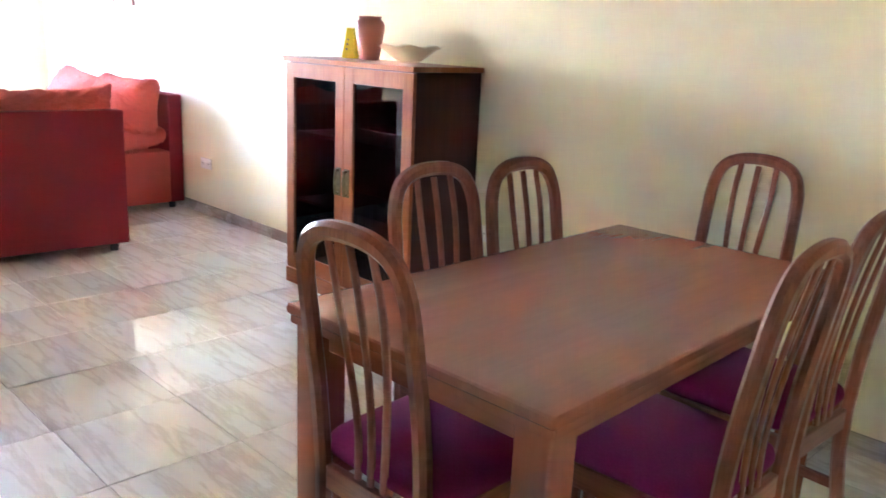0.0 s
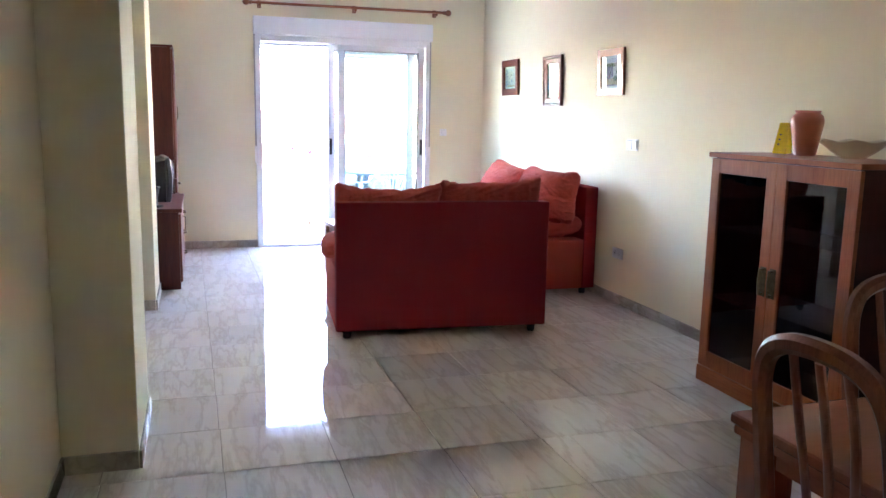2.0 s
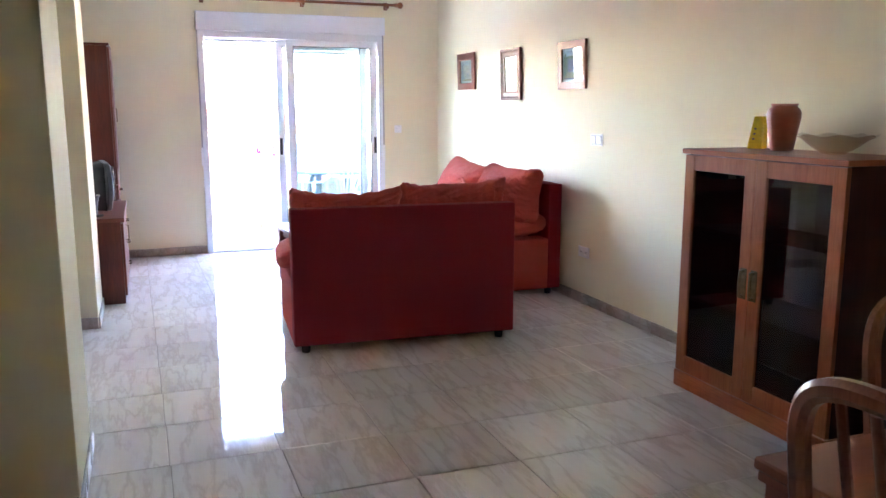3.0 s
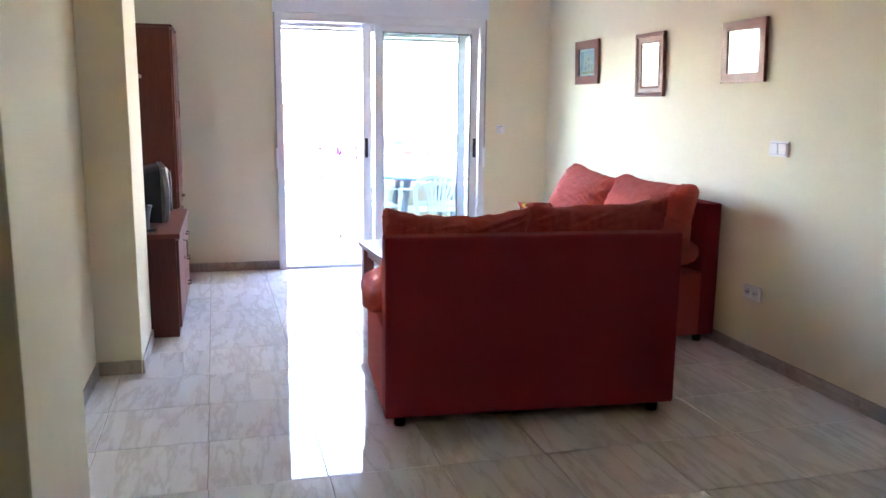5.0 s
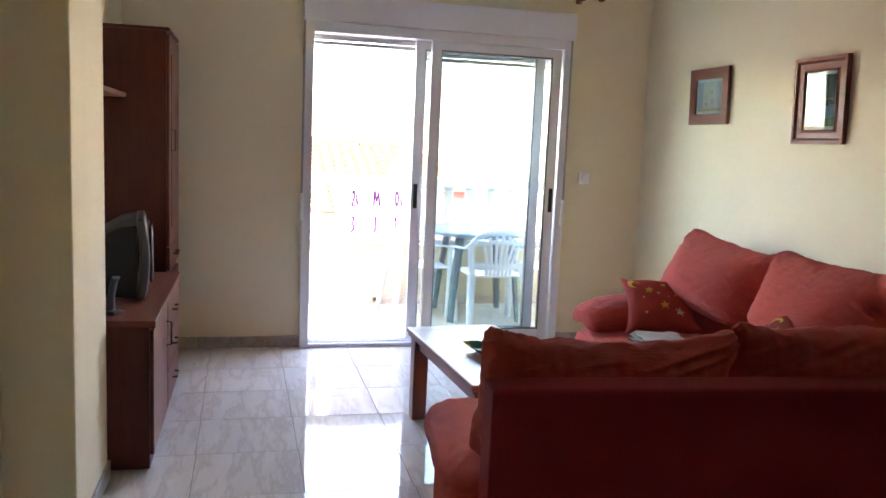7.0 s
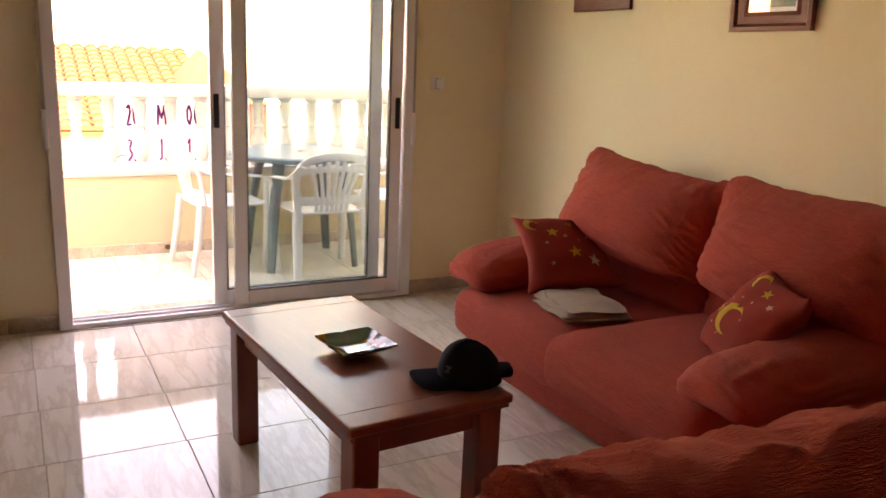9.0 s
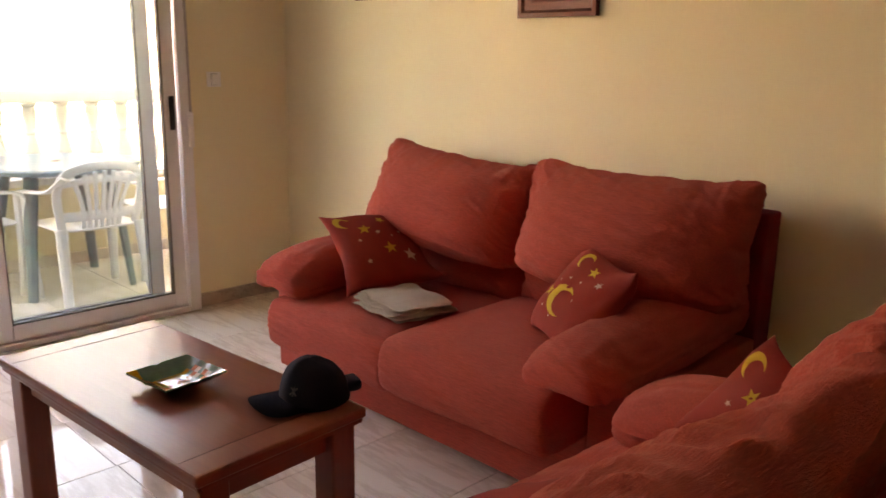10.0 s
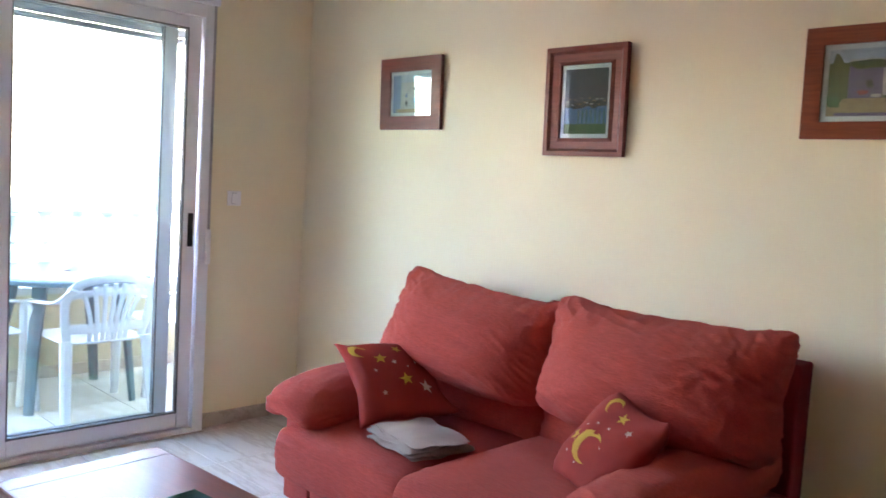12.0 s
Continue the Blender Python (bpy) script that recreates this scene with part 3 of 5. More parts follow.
def pillow(m, size, label, marks, seed):
    t = thing("throw_pillow", m, label, "pillow", "printed throw pillows")
    n, thick = 22, 0.13

    def skin(u, v, side):
        x = u * size / 2 * (1 - 0.13 * (1 - v * v))
        z = v * size / 2 * (1 - 0.13 * (1 - u * u))
        y = side * thick / 2 * max(0.0, (1 - u * u) * (1 - v * v)) ** 0.42
        y += 0.012 * noise.noise(Vector((u * 1.7 + seed, v * 1.7, 0))) + 0.005 * noise.noise(Vector((u * 6 + seed, v * 6, 2.0))) + 0.05 * (abs(u) * abs(v)) ** 4 * math.sin(seed * 9 + u * 2 + v * 3)
        return Vector((x, y, z))
    bm = bmesh.new()
    grid = {}
    for side in (-1, 1):
        for i in range(n + 1):
            for j in range(n + 1):
                rim = i in (0, n) or j in (0, n)
                if not rim or side < 0:
                    grid[side, i, j] = bm.verts.new(skin(math.sin((i / n - 0.5) * math.pi), math.sin((j / n - 0.5) * math.pi), side))
                else:
                    grid[side, i, j] = grid[-1, i, j]
        for i in range(n):
            for j in range(n):
                bm.faces.new([grid[side, a, b] for a, b in ((i, j), (i + 1, j), (i + 1, j + 1), (i, j + 1))])
    part("cover", bm, PILLOW_CLOTH, t, auto=80)
    for kind, u, v, r, turn, pale in marks:
        bm = bmesh.new()
        rings = []
        if kind == "star":
            count = 10
            for k in (0.02, 0.3, 0.6, 0.8, 1.0):
                rings.append([bm.verts.new(skin(u + k * (r if a % 2 == 0 else r * 0.42) * math.cos(a * math.pi / 5 + turn), v + k * (r if a % 2 == 0 else r * 0.42) * math.sin(a * math.pi / 5 + turn), -1) + Vector((0, -0.0018, 0))) for a in range(count)])
            loop = True
        else:
            span = [i * math.pi * 1.45 / 14 - math.pi * 0.725 + turn for i in range(15)]
            for k in range(5):
                row = []
                for i, a in enumerate(span):
                    width = 0.62 * r * math.sin(math.pi * i / 14) + 0.001
                    rad = r - width * k / 4
                    row.append(bm.verts.new(skin(u + rad * math.cos(a), v + rad * math.sin(a), -1) + Vector((0, -0.0018, 0))))
                rings.append(row)
            loop = False
        for a, b in zip(rings, rings[1:]):
            for i in range(len(a) if loop else len(a) - 1):
                k = (i + 1) % len(a)
                bm.faces.new((a[i], a[k], b[k], b[i]))
        part("printed_" + ("star" if kind == "star" else "moon"), bm, STAR_PALE if pale else STAR_YELLOW, t)
    return t


rng = random.Random(4)
MARKS = [("star", 0.05, -0.3, 0.17, 0.4, 0), ("star", -0.35, 0.35, 0.15, 0.1, 0), ("star", 0.1, 0.6, 0.12, 0.9, 0), ("moon", -0.72, 0.62, 0.2, 2.6, 0), ("star", 0.5, -0.45, 0.17, 0.2, 1), ("star", -0.1, 0.18, 0.07, 0.5, 1), ("star", -0.55, 0.05, 0.06, 0.2, 1), ("star", -0.5, -0.55, 0.07, 0.3, 1), ("star", 0.45, 0.2, 0.05, 0.3, 1), ("star", 0.2, 0.05, 0.04, 0.1, 1)]
MOON = [("moon", -0.05, -0.25, 0.36, 3.0, 0), ("star", -0.6, -0.2, 0.16, 0.3, 0), ("moon", -0.3, 0.72, 0.2, 2.7, 0), ("star", 0.15, 0.62, 0.14, 0.6, 0), ("star", 0.55, 0.45, 0.09, 0.1, 1), ("star", -0.2, 0.25, 0.04, 0.2, 1), ("star", 0.1, 0.3, 0.04, 0.2, 1), ("star", -0.4, 0.1, 0.035, 0.2, 1), ("star", -0.5, -0.55, 0.04, 0.2, 1), ("star", 0.3, -0.1, 0.03, 0.2, 1), ("star", -0.1, -0.65, 0.03, 0.4, 1)]
pillow(pose(-6.95, 2.99, 0.592, -53.6, 1.7, 74.6), 0.40, "dark red cotton pillow printed with yellow stars", MARKS, 1.3)
pillow(pose(-5.945, 2.955, 0.605, -38, 8, -26), 0.345, "red cotton pillow printed with a yellow moon and stars", MOON, 2.1)
pillow(pose(-5.175, 2.53, 0.56, -30, 24, -20), 0.34, "dark red star pillow leaning in the sofa corner", MARKS, 3.6)
pillow(pose(-5.285, 1.735, 0.55, -62, 16, -60), 0.40, "dark red moon pillow lying by the near arm", MOON, 4.4)

# ---- folded cloth on the sofa ----
cloth = thing("folded_cloth", pose(-6.66, 2.862, 0.437, 0, 0, -9), "folded taupe linen cloth lying on the sofa seat", "cloth")
for k in range(5):
    def drape(v, q, k=k):
        v.z += 0.011 * noise.noise(Vector((v.x * 12 + k * 2.0, v.y * 9, 0.3 * k)))
        v.x += 0.02 * noise.noise(Vector((v.y * 10, k * 5.0, 1)))
        v.y += 0.02 * noise.noise(Vector((v.x * 11, k * 4.0, 3))) + 0.01 * math.sin(k * 2.3) * (1 + q.x)
        return v
    part("fold", moved(cushion(0.30 - 0.016 * (k % 2), 0.285 - 0.012 * k, 0.014, 12.0, 2.0, "z", 0.003, 31.0 + k, 22, drape), Matrix.Translation((0.016 * math.sin(k * 1.9), 0.014 * math.cos(k * 2.6), 0.007 + 0.0105 * k)) @ pose(0, 0, 0, 0, 0, 6 * math.sin(k * 3.1))), GREY_CLOTH, cloth)

# ---- tables ----


def table(name, m, lx, ly, h, woods, leg, label, lip, apron, inset, flat):
    t = thing(name, m, label, "table")
    along = 0 if lx > ly else 1
    part("tabletop", box(-lx / 2, lx / 2, -ly / 2, ly / 2, h - 0.028, h, 0.011, 3), woods[along], t)
    d = 0.008
    bm = bmesh.new()
    for s in (-1, 1):
        box(-lx / 2 + d, lx / 2 - d, s * (ly / 2 - d) - 0.012 * (s > 0), s * (ly / 2 - d) + 0.012 * (s < 0), h - 0.028 - lip, h - 0.0285, 0.005, bm=bm)
        box(s * (lx / 2 - d) - 0.012 * (s > 0), s * (lx / 2 - d) + 0.012 * (s < 0), -ly / 2 + d + 0.012, ly / 2 - d - 0.012, h - 0.028 - lip, h - 0.0285, 0.005, bm=bm)
    part("edge_moulding", bm, woods[along], t)
    z = h - 0.029
    ax, ay = lx / 2 - inset - leg * 0.5, ly / 2 - inset - leg * 0.5
    for s in (-1, 1):
        part("apron", box(-ax + leg / 2, ax - leg / 2, s * ay - 0.011, s * ay + 0.011, z - apron, z, 0.002), woods[0], t)
        part("apron", box(s * ax - 0.011, s * ax + 0.011, -ay + leg / 2, ay - leg / 2, z - apron, z, 0.002), woods[1], t)
        for u in (-1, 1):
            part("leg", box(s * ax - leg / 2, s * ax + leg / 2, u * ay - leg / 2, u * ay + leg / 2, 0.0, z, 0.008, 3), woods[2], t)
    if flat:
        for s in (-1, 1):
            part("seam", box(s * (lx / 2 - 0.085) - 0.0007, s * (lx / 2 - 0.085) + 0.0007, -ly / 2 + 0.01, ly / 2 - 0.01, h - 0.004, h + 0.0006), DARK_WOOD[1], t, "dark joint across the top" if s < 0 else "")
    return t


table("dining_table", pose(-0.972, 2.408, 0, 0, 0, 1.4), 0.785, 1.438, 0.753, TABLE_WOOD, 0.085, "reddish-brown varnished dining table with square legs", 0.022, 0.075, 0.018, False)
table("coffee_table", pose(-6.517, 1.867, 0, 0, 0, 3.9), 1.035, 0.492, 0.475, COFFEE_WOOD, 0.075, "low reddish wooden coffee table with square legs", 0.014, 0.075, 0.022, True)

# ---- dining chairs ----


def dining_chair(m):
    """Faces +y; the origin lies under the middle of the seat."""
    t = thing("dining_chair", m, "dark wooden dining chair with slatted arched back and purple seat", "chair", "chairs round the dining table")

    def lean(x, z):
        return (x, -0.20 - 0.075 * max(0.0, (z - 0.45) / 0.55) ** 1.25, z)
    w = 0.16
    arch = [lean(-w - 0.0, 0.40), lean(-w - 0.002, 0.6), lean(-w, 0.80), lean(-w + 0.006, 0.90), lean(-w + 0.032, 0.962), lean(-w + 0.085, 0.992), lean(0, 1.0)]
    arch = arch + [lean(-p[0], p[2]) for p in arch[-2::-1]]
    part("back_frame", sweep(smooth_line(arch, 4), (0, 1, 0), 0.036, 0.040), CHAIR_WOOD[2], t)
    for x in (-0.062, 0.0, 0.062):
        bow = [lean(x * 1.05, 0.975), lean(x * 1.1, 0.85), lean(x * 0.95, 0.7), lean(x * 0.72, 0.55), lean(x * 0.66, 0.43)]
        bow = [(p[0], p[1] + 0.012 * math.sin(i * 0.8), p[2]) for i, p in enumerate(bow)]
        part("slat", sweep(smooth_line(bow, 4), (1, 0, 0), 0.02, 0.012), CHAIR_WOOD[2], t)
    for s in (-1, 1):
        part("leg", sweep(smooth_line([(s * w, -0.20, 0.41), (s * w, -0.205, 0.25), (s * (w + 0.004), -0.245, 0.0)], 4), (1, 0, 0), 0.036, 0.038), CHAIR_WOOD[2], t)
        part("leg", sweep([(s * 0.185, 0.2, 0.425), (s * 0.183, 0.2, 0.2), (s * 0.18, 0.2, 0.0)], (1, 0, 0), 0.04, 0.04, taper=[1, 0.95, 0.75]), CHAIR_WOOD[2], t)
        part("seat_rail", box(s * 0.172 - 0.011, s * 0.172 + 0.011, -0.182, 0.182, 0.365, 0.425, 0.004), CHAIR_WOOD[1], t)
        part("stretcher", box(s * 0.168 - 0.009, s * 0.168 + 0.009, -0.2, 0.185, 0.165, 0.195, 0.004), CHAIR_WOOD[1], t)
    part("seat_rail", box(-0.165, 0.165, 0.185, 0.21, 0.365, 0.425, 0.004), CHAIR_WOOD[0], t)
    part("seat_rail", box(-0.142, 0.142, -0.21, -0.188, 0.365, 0.425, 0.004), CHAIR_WOOD[0], t)

    def dome(v, q):
        k = 1.0 + 0.05 * q.y
        v.x *= k
        v.z += 0.012 * (1 - q.x ** 2) * (1 - q.y ** 2) * (q.z > 0)
        return v
    part("seat", moved(cushion(0.415, 0.44, 0.09, 6.0, 2.5, "z", 0.0008, 5.0, 22, dome), Matrix.Translation((0, 0.018, 0.46))), PURPLE, t, "purple velvet seat pad")
    return t


chair = dining_chair(pose(-1.015, 1.87, 0, 0, 0, 2))
for x, y, turn in ((-1.225, 2.285, -91), (-1.165, 2.625, -89), (-1.07, 3.235, 181), (-0.655, 2.285, 91), (-0.69, 2.80, 88)):
    copy_thing(chair, pose(x, y, 0, 0, 0, turn))

# ---- glass-fronted cabinet ----
CX0, CX1, CY0, CY1, CH = -3.54, -2.53, 3.14, 3.585, 1.24
cab = thing("display_cabinet", pose((CX0 + CX1) / 2, CY0, 0), "cherry-coloured cabinet with two smoked-glass doors", "cabinet")
w, dp = CX1 - CX0, CY1 - CY0
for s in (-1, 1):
    part("side", box(s * (w / 2 - 0.024), s * (w / 2 - 0.004), 0.024, dp, 0.085, 1.214, 0.002), SHADED_SIDE_WOOD, cab, "mahogany side darkened for its shade" if s < 0 else "")
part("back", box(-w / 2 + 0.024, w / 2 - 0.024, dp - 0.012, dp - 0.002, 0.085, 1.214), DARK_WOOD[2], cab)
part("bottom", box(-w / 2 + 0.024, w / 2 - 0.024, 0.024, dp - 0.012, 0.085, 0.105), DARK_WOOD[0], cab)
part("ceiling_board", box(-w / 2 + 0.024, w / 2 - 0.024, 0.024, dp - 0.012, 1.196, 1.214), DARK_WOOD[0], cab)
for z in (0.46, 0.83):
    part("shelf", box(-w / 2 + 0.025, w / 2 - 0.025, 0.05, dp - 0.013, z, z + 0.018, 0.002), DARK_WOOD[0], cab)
part("plinth", box(-w / 2, w / 2, -0.006, dp, 0.0, 0.084, 0.004), CHERRY[0], cab)
part("top", box(-w / 2 - 0.012, w / 2 + 0.012, -0.014, dp + 0.004, 1.215, 1.24, 0.006, 3), CHERRY[0], cab)
for s in (-1, 1):
    a, b = (-w / 2 + 0.002, -0.002) if s < 0 else (0.002, w / 2 - 0.002)
    z0, z1, st = 0.088, 1.210, 0.068
    bm = box(a, a + st, 0.0, 0.022, z0, z1, 0.003)
    box(b - st, b, 0.0, 0.022, z0, z1, 0.003, bm=bm)
    box(a + st, b - st, 0.001, 0.021, z0, z0 + 0.085, 0.003, bm=bm)
    box(a + st, b - st, 0.001, 0.021, z1 - 0.075, z1, 0.003, bm=bm)
    door = part("door", bm, CHERRY[2], cab, "cherry-coloured frame door")
    part("pane", box(a + st - 0.004, b - st + 0.004, 0.010, 0.014, z0 + 0.08, z1 - 0.07), SMOKED, door, "smoked glass pane", smooth=False)
    hx = -0.034 if s < 0 else 0.034
    bm = sweep([(hx, -0.022, 0.575), (hx, -0.026, 0.64), (hx, -0.022, 0.705)], (1, 0, 0), 0.016, 0.01)
    box(hx - 0.02, hx + 0.02, -0.005, 0.0, 0.568, 0.712, 0.002, bm=bm)
    box(hx - 0.008, hx + 0.008, -0.02, 0.0, 0.575, 0.587, 0.002, bm=bm)
    box(hx - 0.008, hx + 0.008, -0.02, 0.0, 0.693, 0.705, 0.002, bm=bm)
    part("handle", bm, BRONZE, door, "dark bronze bar handle")

vase = thing("vase", pose(-3.2, 3.43, 1.24), "pink terracotta vase standing on the cabinet", "vase")
part("body", lathe([(0.046, 0.0), (0.052, 0.005), (0.060, 0.05), (0.070, 0.11), (0.077, 0.155), (0.077, 0.178), (0.070, 0.196), (0.058, 0.206), (0.056, 0.211), (0.061, 0.217), (0.060, 0.221), (0.050, 0.221), (0.048, 0.2), (0.064, 0.16), (0.045, 0.03)], 32), CLAY, vase)
wedge = thing("yellow_vase", pose(-3.40, 3.46, 1.24, 0, 0, 20), "small tapering yellow ceramic vase on the cabinet", "vase")
bm = box(-0.04, 0.04, -0.03, 0.03, 0.0, 0.16, 0.006, 2)
for v in bm.verts:
    k = v.co.z / 0.16
    v.co.x = v.co.x * (1 - 0.38 * k) + 0.012 * k
    v.co.y *= 1 - 0.25 * k
part("body", bm, YELLOW, wedge)
bm = bmesh.new()
for k, z in enumerate((0.045, 0.07, 0.095)):
    box(-0.012 + 0.004 * k, -0.002 + 0.004 * k, -0.0305 + 0.0012 * k, -0.026, z, z + 0.008, bm=bm)
part("relief", bm, BRONZE, wedge, "small dark relief marks")
bowl = thing("glass_bowl", pose(-2.86, 3.40, 1.24), "clear pressed-glass bowl with a wavy rim on the cabinet", "bowl")
bm = bmesh.new()
rings, n = [], 40
for r, z, wave in ((0.03, 0.0, 0), (0.055, 0.004, 0), (0.10, 0.03, 0), (0.155, 0.068, 0.4), (0.185, 0.082, 1), (0.188, 0.085, 1), (0.181, 0.084, 1), (0.15, 0.073, 0.4), (0.096, 0.036, 0), (0.05, 0.011, 0), (0.02, 0.008, 0)):
    rings.append([bm.verts.new(((r + 0.006 * wave * math.cos(8 * a)) * math.cos(a), (r * 0.8 + 0.006 * wave * math.cos(8 * a)) * math.sin(a), z + 0.007 * wave * math.cos(8 * a))) for a in (2 * math.pi * i / n for i in range(n))])
for a, b in zip(rings, rings[1:]):
    for i in range(n):
        bm.faces.new((a[i], a[(i + 1) % n], b[(i + 1) % n], b[i]))
bm.faces.new(rings[0][::-1])
bm.faces.new(rings[-1])
part("body", bm, PRESSED, bowl)

# ---- framed pictures ----


INK = {}


def ink(name, colour):
    if name not in INK:
        INK[name] = mottled("print_" + name, colour, 0.3, 40.0, 0.7, grain=160.0, relief=0)
    return INK[name]


def artwork(parent, w, h, layers, seed):
    """A printed landscape: flat patches of ink, each a hair above the one before."""
    bm, mats, rnd = bmesh.new(), [], random.Random(seed)
    for k, (kind, u, v, a, b, name, colour) in enumerate(layers):
        mats.append(ink(name, colour))
        y = -0.0096 - 0.00012 * k
        if kind == "rect":
            pts = [(u - a, v - b), (u + a, v - b), (u + a, v + b), (u - a, v + b)]
        else:
            pts = []
            for i in range(18):
                t = 2 * math.pi * i / 18
                r = 1 + (0.28 * rnd.uniform(-1, 1) if kind == "blob" else 0)
                pts.append((u + a * r * math.cos(t), v + b * r * math.sin(t)))
        f = bm.faces.new([bm.verts.new((max(-1, min(1, p)) * w / 2, y, max(-1, min(1, q)) * h / 2)) for p, q in pts])
        f.material_index = k
    part("print", bm, mats, parent, "small printed landscape", smooth=False)


def picture(m, w, h, rim, label, wood_mat, art, deep=0.022, moulded=False, mount=0.018):
    t = thing("framed_picture", m, label, "picture", "pictures on the long wall")
    bm = bmesh.new()
    for s in (-1, 1):
        for flat in (True, False):
            L, H = (w, h) if flat else (h, w)
            pts = []
            steps = [(0, 0), (0, deep), (0.25 * rim, deep), (0.4 * rim, deep * (0.62 if moulded else 1.0)), (0.8 * rim, deep * (0.5 if moulded else 0.96)), (rim, deep * (0.75 if moulded else 0.9)), (rim, 0)]
            for e in (-1, 1):
                row = []
                for u, v in steps:
                    a, c = e * (L / 2 - u), s * (H / 2 - u)
                    row.append(bm.verts.new((a, -v, c) if flat else (c, -v, a)))
                pts.append(row)
            for i in range(len(steps) - 1):
                bm.faces.new((pts[0][i], pts[0][i + 1], pts[1][i + 1], pts[1][i]))
    bmesh.ops.remove_doubles(bm, verts=bm.verts, dist=0.0003)
    part("frame", bm, wood_mat, t, auto=20)
    iw, ih = w / 2 - rim + 0.001, h / 2 - rim + 0.001
    part("mount", box(-iw, iw, -0.008, -0.004, -ih, ih), PAPER, t, "white card mount", smooth=False)
    artwork(t, 2 * (iw - mount), 2 * (ih - mount), art, len(label))
    pane = part("pane", box(-iw, iw, -0.0135, -0.0125, -ih, ih), GLASS, t, "clear picture glass", smooth=False)
    pane.visible_shadow = False
    return t


PALE, SKY, BLUE = ("pale_stone", (0.55, 0.53, 0.50)), ("hazy_sky", (0.52, 0.58, 0.66)), ("wall_blue", (0.20, 0.30, 0.48))
DUSK, WATER, GRASS = ("dusk", (0.075, 0.085, 0.095)), ("water", (0.08, 0.20, 0.36)), ("grass", (0.055, 0.14, 0.045))
SAND, LEAF, PORCH = ("sand", (0.42, 0.30, 0.16)), ("leaf", (0.09, 0.115, 0.03)), ("porch", (0.17, 0.12, 0.23))
STONE, DARK, ROSE = ("limewash", (0.62, 0.57, 0.52)), ("shade", (0.03, 0.035, 0.03)), ("rose", (0.35, 0.06, 0.05))
ART1 = [("rect", 0, 0, 1, 1, *PALE), ("rect", 0, 0.8, 1, 0.2, *SKY), ("rect", -0.78, 0, 0.22, 1, *BLUE), ("rect", 0.1, 0.1, 0.5, 0.5, *STONE), ("blob", -0.25, -0.1, 0.07, 0.12, *BLUE), ("blob", -0.25, -0.5, 0.08, 0.16, *DUSK),
        ("blob", 0.2, 0.25, 0.07, 0.1, *DUSK), ("blob", 0.25, -0.35, 0.12, 0.2, *BLUE), ("blob", 0.75, 0.2, 0.22, 0.5, *SKY), ("rect", 0.1, -0.9, 0.9, 0.1, *SAND)]
ART2 = [("rect", 0, 0.3, 1, 0.7, *DUSK), ("rect", 0, -0.45, 1, 0.3, *WATER), ("rect", 0, -0.85, 1, 0.16, *GRASS), ("blob", -0.45, -0.12, 0.5, 0.1, *DARK), ("blob", 0.4, -0.08, 0.5, 0.12, *DARK)]
for i in range(16):
    ART2.append(("blob", -0.85 + 0.115 * i, 0.0 + 0.1 * math.sin(i * 2.3), 0.06, 0.022, *(SAND if i % 2 else PALE)))
for i in range(7):
    ART2.append(("rect", -0.3 + 0.2 * i, -0.6, 0.025, 0.34, *GRASS))
ART3 = [("rect", 0, 0, 1, 1, *LEAF), ("rect", 0, 0.8, 1, 0.2, *SKY), ("rect", 0.1, 0.2, 0.62, 0.5, *STONE), ("rect", -0.15, 0.0, 0.38, 0.5, *PORCH), ("rect", 0, -0.75, 1, 0.28, *SAND), ("blob", -0.8, 0.15, 0.22, 0.6, *LEAF), ("blob", 0.0, 0.52, 0.65, 0.14, *LEAF),
        ("blob", 0.8, 0.6, 0.22, 0.35, *DARK), ("blob", 0.5, -0.45, 0.24, 0.2, *GRASS), ("blob", 0.75, 0.0, 0.2, 0.2, *GRASS), ("rect", 0.3, 0.0, 0.05, 0.4, *STONE), ("blob", -0.05, -0.05, 0.08, 0.14, *DARK), ("blob", -0.2, -0.3, 0.12, 0.07, *ROSE),
        ("blob", 0.1, -0.4, 0.12, 0.06, *STONE), ("blob", -0.85, -0.55, 0.18, 0.2, *GRASS), ("blob", 0.88, -0.35, 0.1, 0.16, *STONE), ("rect", -0.1, -0.95, 0.7, 0.05, *PORCH)]
ART4 = [("rect", 0, 0, 1, 1, *STONE), ("rect", 0, -0.6, 1, 0.4, *SAND), ("blob", -0.5, -0.5, 0.3, 0.25, *PALE), ("blob", 0.3, 0.2, 0.5, 0.4, *SAND)]
LEAN = 2.0
picture(pose(-7.605, Y_RIGHT - 0.004, 1.793, LEAN), 0.43, 0.348, 0.066, "small brown-framed print of a pale street", FRAME_WOOD, ART1)
picture(pose(-6.572, Y_RIGHT - 0.004, 1.726, LEAN), 0.383, 0.435, 0.072, "upright print of a dark coast in a moulded brown frame", FRAME_WOOD, ART2, 0.028, True)
picture(pose(-5.517, Y_RIGHT - 0.004, 1.755, LEAN), 0.405, 0.35, 0.055, "print of a cottage garden in a flat reddish wooden frame", FRAME_WOOD_WARM, ART3)
picture(pose(-1.442, Y_RIGHT - 0.004, 1.876, LEAN), 0.38, 0.48, 0.05, "print with a wide white mount in a black frame", BLACK, ART4, mount=0.05)

